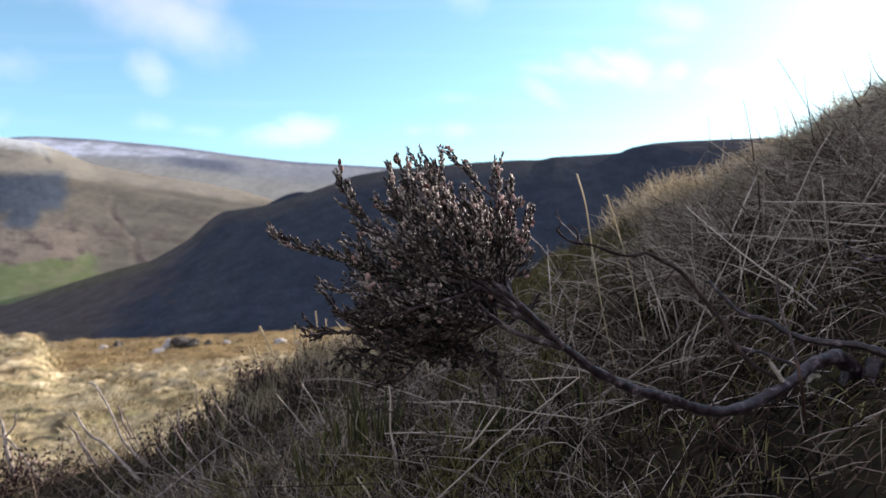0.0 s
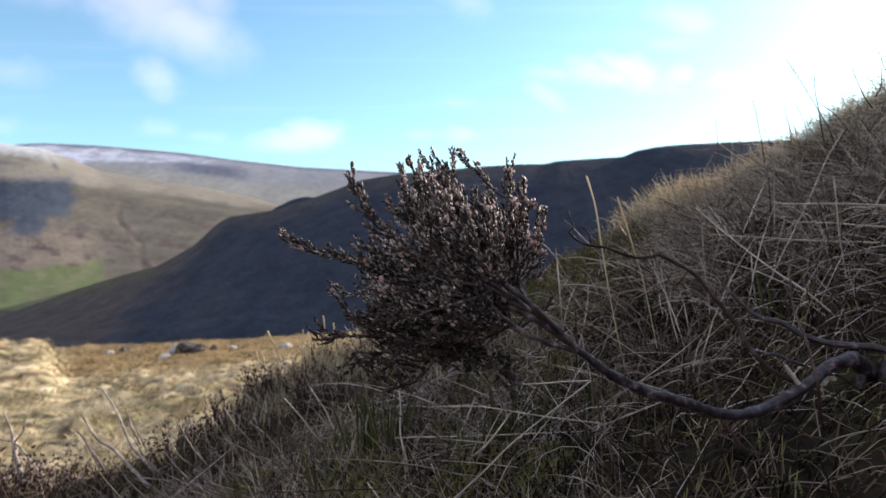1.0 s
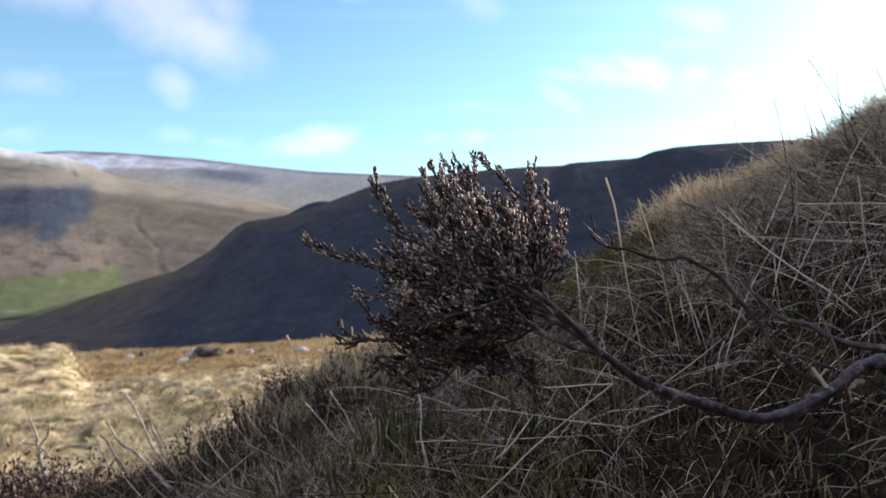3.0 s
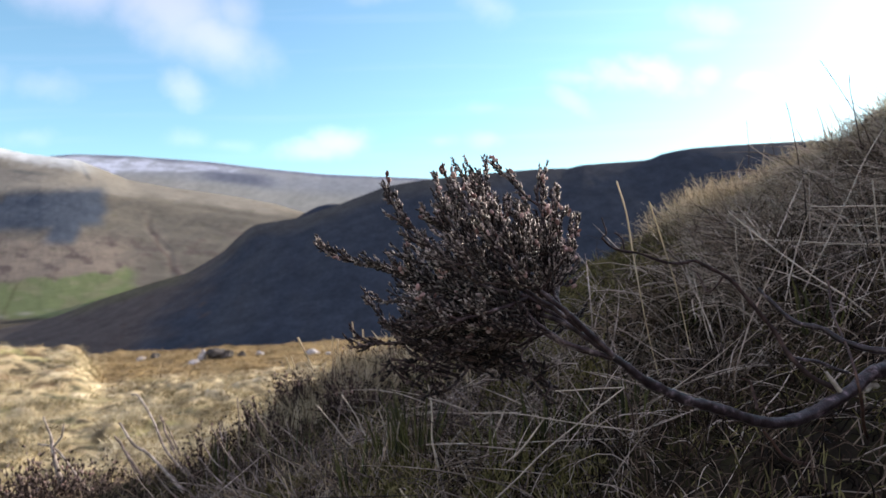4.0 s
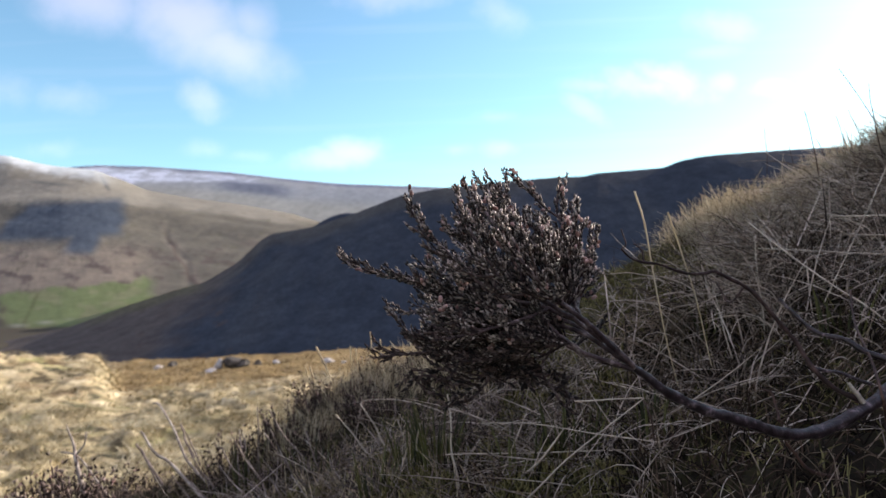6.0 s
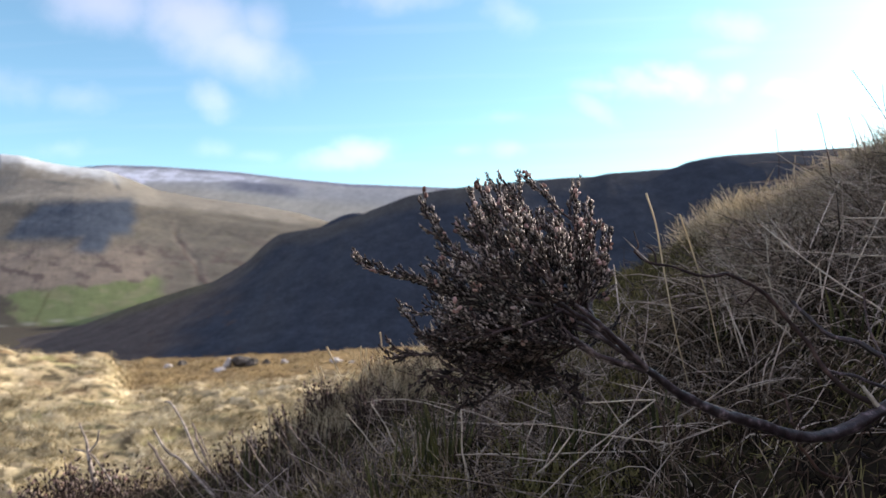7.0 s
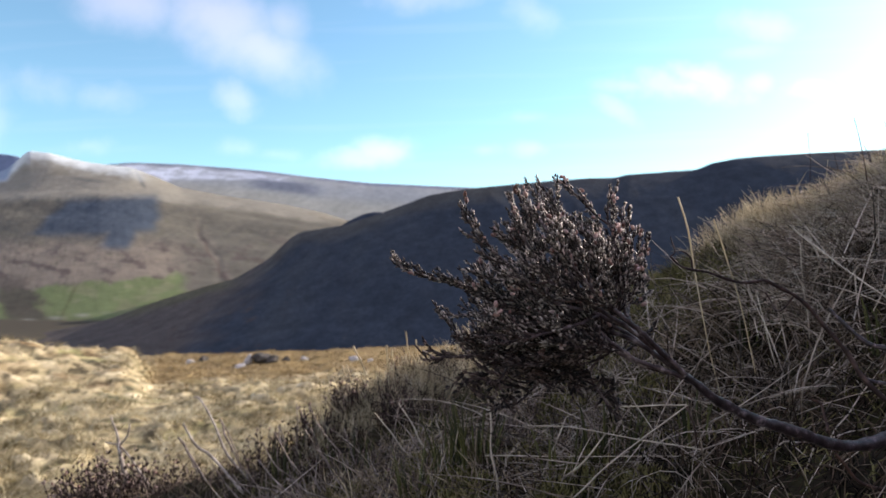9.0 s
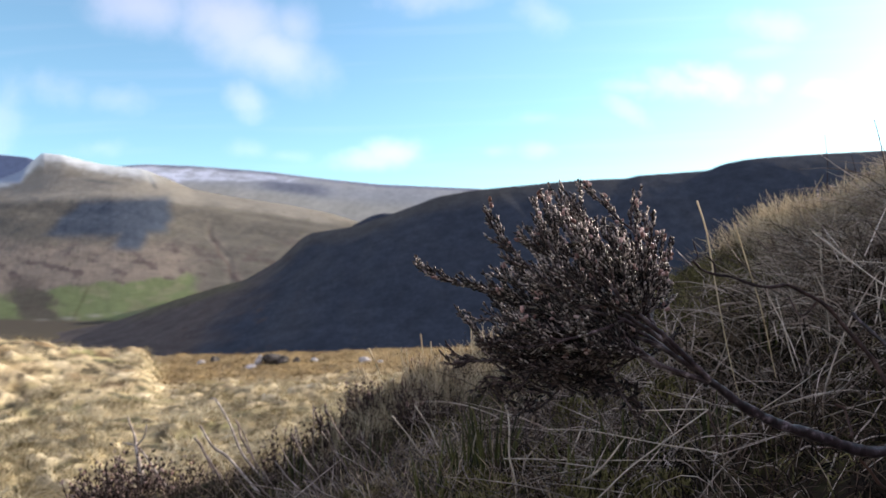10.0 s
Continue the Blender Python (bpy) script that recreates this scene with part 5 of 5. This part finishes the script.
bough_line(0.0011, 0.0004, (0.0044, 0.3220, 0.3674), (-0.0075, 0.3300, 0.3487), (-0.0197, 0.3350, 0.3328), (-0.0363, 0.3350, 0.3268))
bough_line(0.0010, 0.0004, (0.0238, 0.3180, 0.3661), (0.0161, 0.3250, 0.3495), (0.0220, 0.3250, 0.3378), (0.0294, 0.3250, 0.3260))
bough_line(0.0010, 0.0004, (-0.0194, 0.3300, 0.3815), (-0.0389, 0.3450, 0.3776), (-0.0585, 0.3500, 0.3772), (-0.0695, 0.3500, 0.3804))
bough_line(0.0011, 0.0004, (0.0176, 0.3000, 0.3818), (-0.0013, 0.2850, 0.3763), (-0.0213, 0.2780, 0.3719), (-0.0360, 0.2750, 0.3697))
bough_line(0.0011, 0.0004, (0.0273, 0.3180, 0.3713), (0.0140, 0.3450, 0.3838), (-0.0082, 0.3650, 0.3993), (-0.0284, 0.3700, 0.4094))
bough_line(0.0011, 0.0004, (0.0273, 0.3180, 0.3713), (0.0174, 0.3500, 0.3930), (0.0114, 0.3600, 0.4156), (0.0098, 0.3600, 0.4351))
bough_line(0.0008, 0.0004, (-0.0249, 0.3250, 0.3613), (-0.0303, 0.3200, 0.3474), (-0.0384, 0.3150, 0.3454))
bough_line(0.0019, 0.0006, (0.0488, 0.3000, 0.3617), (0.0357, 0.2940, 0.3746), (0.0221, 0.2880, 0.3856), (0.0092, 0.2840, 0.3988), (-0.0026, 0.2840, 0.4131), (-0.0102, 0.2860, 0.4255), (-0.0169, 0.2900, 0.4360))
bough_line(0.0016, 0.0005, (0.0434, 0.3020, 0.3658), (0.0281, 0.2960, 0.3777), (0.0133, 0.2900, 0.3869), (0.0015, 0.2860, 0.3932), (-0.0087, 0.2840, 0.3990), (-0.0181, 0.2840, 0.4069), (-0.0280, 0.2860, 0.4162))
bough_line(0.0016, 0.0005, (0.0476, 0.3180, 0.3611), (0.0325, 0.3200, 0.3718), (0.0171, 0.3220, 0.3781), (0.0012, 0.3220, 0.3812), (-0.0161, 0.3200, 0.3844), (-0.0333, 0.3180, 0.3905), (-0.0461, 0.3160, 0.3950))
bough_line(0.0016, 0.0006, (0.0520, 0.3060, 0.3538), (0.0350, 0.3000, 0.3602), (0.0237, 0.2980, 0.3683), (0.0150, 0.2980, 0.3745), (0.0058, 0.3000, 0.3776), (-0.0077, 0.3020, 0.3765))
bough_line(0.0013, 0.0005, (0.0333, 0.3050, 0.3778), (0.0307, 0.3150, 0.3870), (0.0289, 0.3220, 0.3997), (0.0287, 0.3260, 0.4129), (0.0283, 0.3300, 0.4280))


def inside(px, pz, poly):
    """Which points lie in the outline."""
    c = np.zeros(len(px), bool)
    j = len(poly) - 1
    for i in range(len(poly)):
        (xi, zi), (xj, zj) = poly[i], poly[j]
        c ^= ((zi > pz) != (zj > pz)) & (px < (xj - xi) * (pz - zi) / (zj - zi + 1e-12) + xi)
        j = i
    return c


def heather_bush():
    """The wind-bent heather: a crooked woody stem, boughs, many leafy shoots and withered bells."""
    g = np.random.default_rng(11)
    root = np.array(STEM[0])
    bush = empty("heather_bush", root, "wind-bent heather bush with a crooked woody stem and withered bells", "heather bush")
    path = smooth_path(np.array(STEM) - root, 20)
    s = np.linspace(0, 1, len(path))
    rad = np.interp(s, [0, 0.15, 0.35, 0.6, 0.85, 1], [0.0095, 0.0056, 0.0039, 0.0031, 0.0024, 0.0018])
    rad = rad * (1 + 0.07 * np.sin(s * 61) * np.sin(s * 23 + 1) + 0.06 * np.sin(s * 140) * np.sin(s * 37))
    path = path + 0.0003 * np.stack([np.sin(s * 47), np.sin(s * 39 + 1), np.sin(s * 53 + 2)], -1)
    v, f = tubes(path[None], rad[None], 16)
    for i in range(len(v)):
        axis = path[i // 16]
        q = Vector(v[i])
        lump = 0.16 * noise.noise(q * 190) + 0.10 * noise.noise(q * 520) - 0.22 * max(0.0, noise.noise(q * 330 + Vector((3, 1, 2))) - 0.28)
        v[i] = axis + (v[i] - axis) * (1 + lump)
    part("stem", mesh_from("stem", v, f, M_BARK), bush, "crooked purple-brown woody stem with knots")
    boughs, holders, nodes, owner = [], [], [], []
    for i, (pts, a, b) in enumerate(BOUGHS):
        p = smooth_path(np.array(pts) - root, 8)
        p[1:-1] += g.normal(0, 0.0002, (len(p) - 2, 3))
        v, f = tubes(p[None], np.linspace(0.78 * a, b, len(p))[None], 8)
        holders.append(part("bough", mesh_from("bough", v, f, M_BOUGH), bush, "dark crooked bough carrying leafy shoots"))
        boughs.append(p)
        first = int(len(p) * 0.3) + 1
        nodes += list(p[first:])
        owner += [i] * (len(p) - first)
    nodes = np.array(nodes)
    # leading shoots stand clear of the crown; the others fill its ragged body
    leaders = np.array([(-0.0506, 0.3000, 0.4401), (-0.0475, 0.2900, 0.4255), (-0.0410, 0.2900, 0.4166), (-0.0221, 0.3100, 0.4475), (-0.0157, 0.3200, 0.4524), (-0.0088, 0.3250, 0.4519), (-0.0055, 0.3300, 0.4505), (0.0024, 0.3330, 0.4559), (0.0292, 0.3300, 0.4491), (0.0171, 0.3300, 0.4341), (0.0092, 0.3200, 0.4350), (0.0348, 0.3140, 0.4384), (0.0379, 0.3150, 0.4277), (0.0491, 0.3350, 0.4268), (0.0450, 0.3400, 0.4169), (0.0490, 0.3400, 0.4040), (0.0476, 0.3400, 0.3942), (-0.0626, 0.3100, 0.3854), (-0.0565, 0.3200, 0.3726), (-0.0735, 0.3250, 0.3590), (-0.0708, 0.3300, 0.3640), (0.0503, 0.3350, 0.3775), (-0.0482, 0.3000, 0.4076), (-0.0603, 0.3200, 0.4038)])
    crown = [(-0.122, 0.025), (-0.126, 0.052), (-0.116, 0.079), (-0.098, 0.108), (-0.075, 0.124), (-0.038, 0.137), (-0.011, 0.127), (0.011, 0.102), (0.047, 0.094), (0.069, 0.083), (0.100, 0.056), (0.120, 0.035), (0.130, 0.016), (0.126, -0.006), (0.099, -0.025), (0.067, -0.043), (0.035, -0.072), (0.026, -0.108), (0.012, -0.125), (-0.011, -0.136), (-0.051, -0.146), (-0.106, -0.153), (-0.142, -0.137), (-0.165, -0.111), (-0.155, -0.084), (-0.139, -0.048), (-0.159, -0.029), (-0.166, -0.011), (-0.157, 0.007)]
    n = 3200
    d = np.clip(g.normal(0.325, 0.026, n), 0.268, 0.385)
    u, w = g.uniform(-0.27, 0.15, n), g.uniform(-0.23, 0.17, n)
    ok = inside(u, w, crown)
    d, u, w = d[ok][:330], u[ok][:330], w[ok][:330]
    mid = np.stack([g.normal(-0.035, 0.045, 90), g.normal(-0.085, 0.026, 90)])
    d, u, w = np.append(d, g.normal(0.335, 0.02, 90)), np.append(u, mid[0]), np.append(w, mid[1])
    tips = np.concatenate([leaders - (0, 0, 0.0035), np.stack([u * d, d, EYE_Z + w * d], -1)]) - root
    hub = np.array([0.045, 0.315, 0.375]) - root
    twigs = [[] for _ in boughs]
    shoots = [[] for _ in boughs]
    sprigs = [[] for _ in boughs]
    fringe = [[] for _ in boughs]

    def feather(p, start, i):
        """Short side shoots along a twig, set at an angle and turning to run with it."""
        seg = np.concatenate([[0], np.cumsum(np.linalg.norm(np.diff(p, axis=0), axis=1))])
        for s in np.arange(seg[-1] * start, seg[-1] * 0.93, 0.0044):
            q = np.array([np.interp(s, seg, p[:, k]) for k in range(3)])
            e = np.array([np.interp(min(s + 0.004, seg[-1]), seg, p[:, k]) for k in range(3)]) - q
            e /= np.linalg.norm(e) + 1e-9
            w = g.normal(0, 1, 3)
            w -= e * w.dot(e)
            w /= np.linalg.norm(w)
            length = g.uniform(0.0045, 0.0105) * (0.6 + 0.4 * (1 - s / seg[-1]))
            k = np.linspace(0, 1, 5)[:, None]
            sprigs[i].append(q + e * length * (0.70 * k + 0.3 * k * k) + w * length * (0.62 * k - 0.25 * k * k) + np.array([0, 0, 0.30 * length]) * k * k)

    for i, p in enumerate(boughs):
        outer = p[int(len(p) * 0.5):]
        shoots[i].append(outer)
        if i == 2:  # the long arm is crowded with leaves to its tip
            shoots[i] += [outer + (0, 0, 0.0006), outer - (0, 0, 0.0006)]
            feather(outer, 0.3, i)
        feather(outer, 0.6 if i in (9, 10, 15) else 0.05, i)
    for count, tip in enumerate(tips):
        near = np.linalg.norm(nodes - tip, axis=1)
        way = (tip - hub) * np.array([1, 0.4, 1])
        way = way / (np.linalg.norm(way) + 1e-9) + np.array([0, 0, 0.45])
        along = ((tip - nodes) @ (way / np.linalg.norm(way))) / (near + 1e-9)
        cost = near + 0.5 * np.linalg.norm(nodes - hub, axis=1) + 0.06 * (1 - along)
        cost[near < 0.014] = 9
        k = np.argsort(cost)[0 if count < len(leaders) else int(g.integers(0, 3))]
        if near[k] > 0.06 and count >= len(leaders):
            k = np.argmin(np.linalg.norm(nodes - (tip + (nodes[k] - tip) * 0.06 / near[k]), axis=1))
        p = arc(nodes[k], tip, g, 0.16)
        i = owner[k]
        twigs[i].append(p)
        shoots[i].append(p)
        feather(p, 0.3 if count >= len(leaders) else 0.15, i)
    # a sparse fringe hangs below in the darkened leaf colour, leaves set well apart
    for tip in np.array([(-0.0384, 0.3180, 0.3358), (-0.0286, 0.3220, 0.3321), (-0.0331, 0.3260, 0.3406), (-0.0185, 0.3300, 0.3386), (-0.0110, 0.3340, 0.3430), (-0.0024, 0.3180, 0.3420), (0.0079, 0.3220, 0.3464), (0.0168, 0.3260, 0.3404), (0.0245, 0.3300, 0.3435), (0.0301, 0.3340, 0.3324), (0.0032, 0.3180, 0.3357), (-0.0460, 0.3220, 0.3423)]) - root:
        near = np.linalg.norm(nodes - tip, axis=1)
        k = np.argmin(near + 0.4 * np.abs(nodes[:, 0] - tip[0]))
        a, b = nodes[k], tip
        s = np.linspace(0, 1, 9)[:, None]
        swing = np.array([g.normal(0, 0.006), g.normal(0, 0.003), 0.006])
        p = a + (b - a) * s + swing * np.sin(np.pi * s) + np.array([0.004, 0, 0]) * np.sin(s * 7)
        twigs[owner[k]].append(p[[0, 1, 3, 4, 5, 7, 8]])
        fringe[owner[k]].append(p)
        for q, e in ((4, -1), (6, 1)):
            side = p[q] + np.array([e * g.uniform(0.004, 0.009), g.normal(0, 0.002), -g.uniform(0.003, 0.008)]) * np.linspace(0, 1, 4)[:, None]
            fringe[owner[k]].append(side)
    for i, holder in enumerate(holders):
        if fringe[i]:
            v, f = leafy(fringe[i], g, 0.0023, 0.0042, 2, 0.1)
            tagged(part("fringe", mesh_from("fringe", v, f, M_SHADELEAF), holder, "sparse darkened shoots hanging below"), kind="stuff")
        if twigs[i]:
            tw = np.array(twigs[i])
            v, f = tubes(tw, np.broadcast_to(np.linspace(0.00062, 0.00035, tw.shape[1]), tw.shape[:2]), 5)
            tagged(part("twig_mass", mesh_from("twig_mass", v, f, M_TWIG), holder, "fine dark twigs"), kind="stuff")
        sp = np.array(sprigs[i])
        v, f = tubes(sp, np.broadcast_to(np.linspace(0.0004, 0.00028, 5), sp.shape[:2]), 3)
        tagged(part("sprig_mass", mesh_from("sprig_mass", v, f, M_TWIG), holder, "short leafy side shoots"), kind="stuff")
        # lower shoots get the darker leaf colour in place of shade inside the bush
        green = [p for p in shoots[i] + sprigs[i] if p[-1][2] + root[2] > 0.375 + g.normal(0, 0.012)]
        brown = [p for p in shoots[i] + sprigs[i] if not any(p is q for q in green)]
        for name, set_of, mat, gap, note in (("foliage", green, M_LEAF, 0.0013, "tiny grey-brown scale leaves"), ("old_foliage", brown, M_SHADELEAF, 0.0015, "lower leaves, brown and darkened for shade inside the bush")):
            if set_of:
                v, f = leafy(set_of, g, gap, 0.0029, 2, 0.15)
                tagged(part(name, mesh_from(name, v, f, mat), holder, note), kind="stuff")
        ends = [p for p in shoots[i] + sprigs[i] if p[-1][2] + root[2] > g.uniform(0.36, 0.43) and g.random() < 0.12]
        if ends:
            at = np.array([p[-1 - int(g.integers(0, 3))] for p in ends])
            dirs = np.array([(p[-1] - p[-3]) / (np.linalg.norm(p[-1] - p[-3]) + 1e-9) for p in ends])
            v, f = bell_flowers(at, dirs, g, 0.0027)
            tagged(part("bloom", mesh_from("bloom", v, f, M_FLOWER), holder, "withered pinkish-brown heather bells"), kind="stuff")
    return bush


heather_bush()


def heather_tuft(seed, spread, height, n, leaf):
    """A small upright heather: bare twigs below, leafy shoots above."""
    g = np.random.default_rng(seed)
    tuft = new("heather_tuft")
    tuft.empty_display_size = 0.02
    shoots = []
    for i in range(n):
        a, r = g.uniform(0, 2 * np.pi), spread * np.sqrt(g.random())
        h = height * g.uniform(0.55, 1.05) * (1 - 0.45 * (r / spread) ** 2)
        shoots.append(arc(np.array([r * 0.35 * np.cos(a), r * 0.35 * np.sin(a), -0.01]), np.array([r * np.cos(a), r * np.sin(a), h]), g, 0.08))
    sh = np.array(shoots)
    v, f = tubes(sh, np.broadcast_to(np.linspace(0.0011, 0.0004, sh.shape[1]), sh.shape[:2]), 4)
    tagged(part("twig_mass", mesh_from("twig_mass", v, f, M_TWIG), tuft), kind="stuff")
    side = []
    for p in shoots:
        for q in p[2:]:
            for _ in range(2):
                dirn = np.array([0, 0, 0.7]) + g.normal(0, 0.5, 3)
                side.append(arc(q, q + dirn / np.linalg.norm(dirn) * g.uniform(0.008, 0.02), g, 0.1, 4))
    v, f = leafy(shoots + side, g, leaf * 2.0, leaf * 1.3, 2, 0.35)
    tagged(part("foliage", mesh_from("foliage", v, f, M_HEATH), tuft), kind="stuff")
    tip = np.array([p[-1] for p in shoots[::5]])
    v, f = bell_flowers(tip, np.tile([0, 0, 1.0], (len(tip), 1)), g, 0.0032)
    tagged(part("bloom", mesh_from("bloom", v, f, M_FLOWER), tuft), kind="stuff")
    return tagged(tuft, "dark withered heather tuft rooted in the bank", "heather", "heather tufts on the bank")


KINDS = [heather_tuft(21, 0.05, 0.075, 26, 0.0040), heather_tuft(22, 0.07, 0.07, 34, 0.0040), heather_tuft(23, 0.06, 0.10, 34, 0.0056)]
TUFTS = [  # across, ahead, kind, size, turn
    (-0.362, 0.82, 2, 0.75, 0), (-0.278, 0.80, 2, 0.70, 60), (-0.30, 0.81, 2, 0.62, 150), (-0.255, 0.85, 2, 0.6, 220), (-0.185, 0.80, 2, 0.5, 20), (-0.225, 0.82, 1, 0.7, 310), (-0.66, 0.86, 2, 1.05, 30), (-0.60, 0.83, 2, 0.95, 170), (-0.30, 0.90, 1, 0.62, 40), (-0.25, 0.92, 1, 0.55, 100), (-0.64, 0.90, 2, 1.25, 0), (-0.71, 0.93, 2, 1.3, 70), (-0.58, 0.88, 1, 1.2, 200), (-0.78, 0.95, 1, 1.3, 140),
    (-0.16, 0.76, 1, 0.65, 20), (-0.11, 0.84, 1, 0.6, 130), (-0.18, 0.88, 0, 0.55, 80), (-0.03, 0.88, 1, 0.55, 300), (0.62, 0.98, 1, 0.6, 10), (0.70, 0.96, 2, 0.5, 120), (0.78, 1.0, 1, 0.7, 210),
]
spots = random.Random(5)
for _ in range(18):
    y = spots.uniform(0.58, 0.9)
    TUFTS.append((spots.uniform(-0.62, -0.02) * (0.5 + 0.5 * y / 0.9), y, spots.randrange(2), spots.uniform(0.3, 0.52), spots.uniform(0, 360)))
for i, (x, y, kind, size, turn) in enumerate(TUFTS):
    m = pose(x, y, float(bank_z(x, y)) - 0.004, 0, 0, turn)
    t = copy_thing(KINDS[kind], m)
    t.scale = (size, size, size)
for t in KINDS:
    for o in (*t.children_recursive, t):
        bpy.data.objects.remove(o)


def boulder(seed, size, mat):
    """A rough stone: a faceted lump with broken edges."""
    g = np.random.default_rng(seed)
    bm = bmesh.new()
    bmesh.ops.create_icosphere(bm, subdivisions=4, radius=1.0)
    cuts = [Vector(c).normalized() for c in g.normal(0, 1, (9, 3))]
    for v in bm.verts:
        p = v.co.normalized()
        d = 1.0
        for c in cuts:
            k = p.dot(c)
            if k > 0.55:
                d = min(d, 0.62 / k)
        q = p * d * (1 + 0.10 * noise.noise(p * 2.3) + 0.05 * noise.noise(p * 7))
        v.co = Vector((q.x * size[0], q.y * size[1], q.z * size[2]))
    me = bpy.data.meshes.new("rock")
    bm.to_mesh(me)
    bm.free()
    me.materials.append(mat)
    return me


M_LICHEN = material("lichened_stone", [(0.20, 0.185, 0.165), (0.42, 0.40, 0.37), (0.60, 0.58, 0.55)], 4, 8, 0.9, 0.6, 25)
ROCKS = [  # across, ahead, half sizes
    (-6.92, 16.6, (0.34, 0.28, 0.26)), (-6.60, 16.5, (0.22, 0.2, 0.15)), (-7.28, 16.5, (0.12, 0.14, 0.20)), (-7.30, 16.0, (0.20, 0.16, 0.09)), (-6.35, 16.9, (0.14, 0.14, 0.10)), (-9.0, 17.3, (0.17, 0.15, 0.12)), (-9.25, 17.0, (0.15, 0.13, 0.08)),
    (-6.1, 17.6, (0.14, 0.13, 0.10)), (-4.55, 17.6, (0.24, 0.2, 0.10)), (-4.05, 17.3, (0.13, 0.12, 0.07)),
]
PALE_ROCKS = (2, 3, 6, 7, 8, 9)
for i, (x, y, size) in enumerate(ROCKS):
    ob = new("rock", boulder(40 + i, size, M_LICHEN if i in PALE_ROCKS else M_ROCK))
    ob.location = (x, y, float(field_z(x, y)) + size[2] * 0.3)
    tagged(ob, "pale lichened stone lying in rusty moor grass" if i in PALE_ROCKS else "dark gritstone boulder half sunk in rusty moor grass", "rock", "boulders on the moor brow")
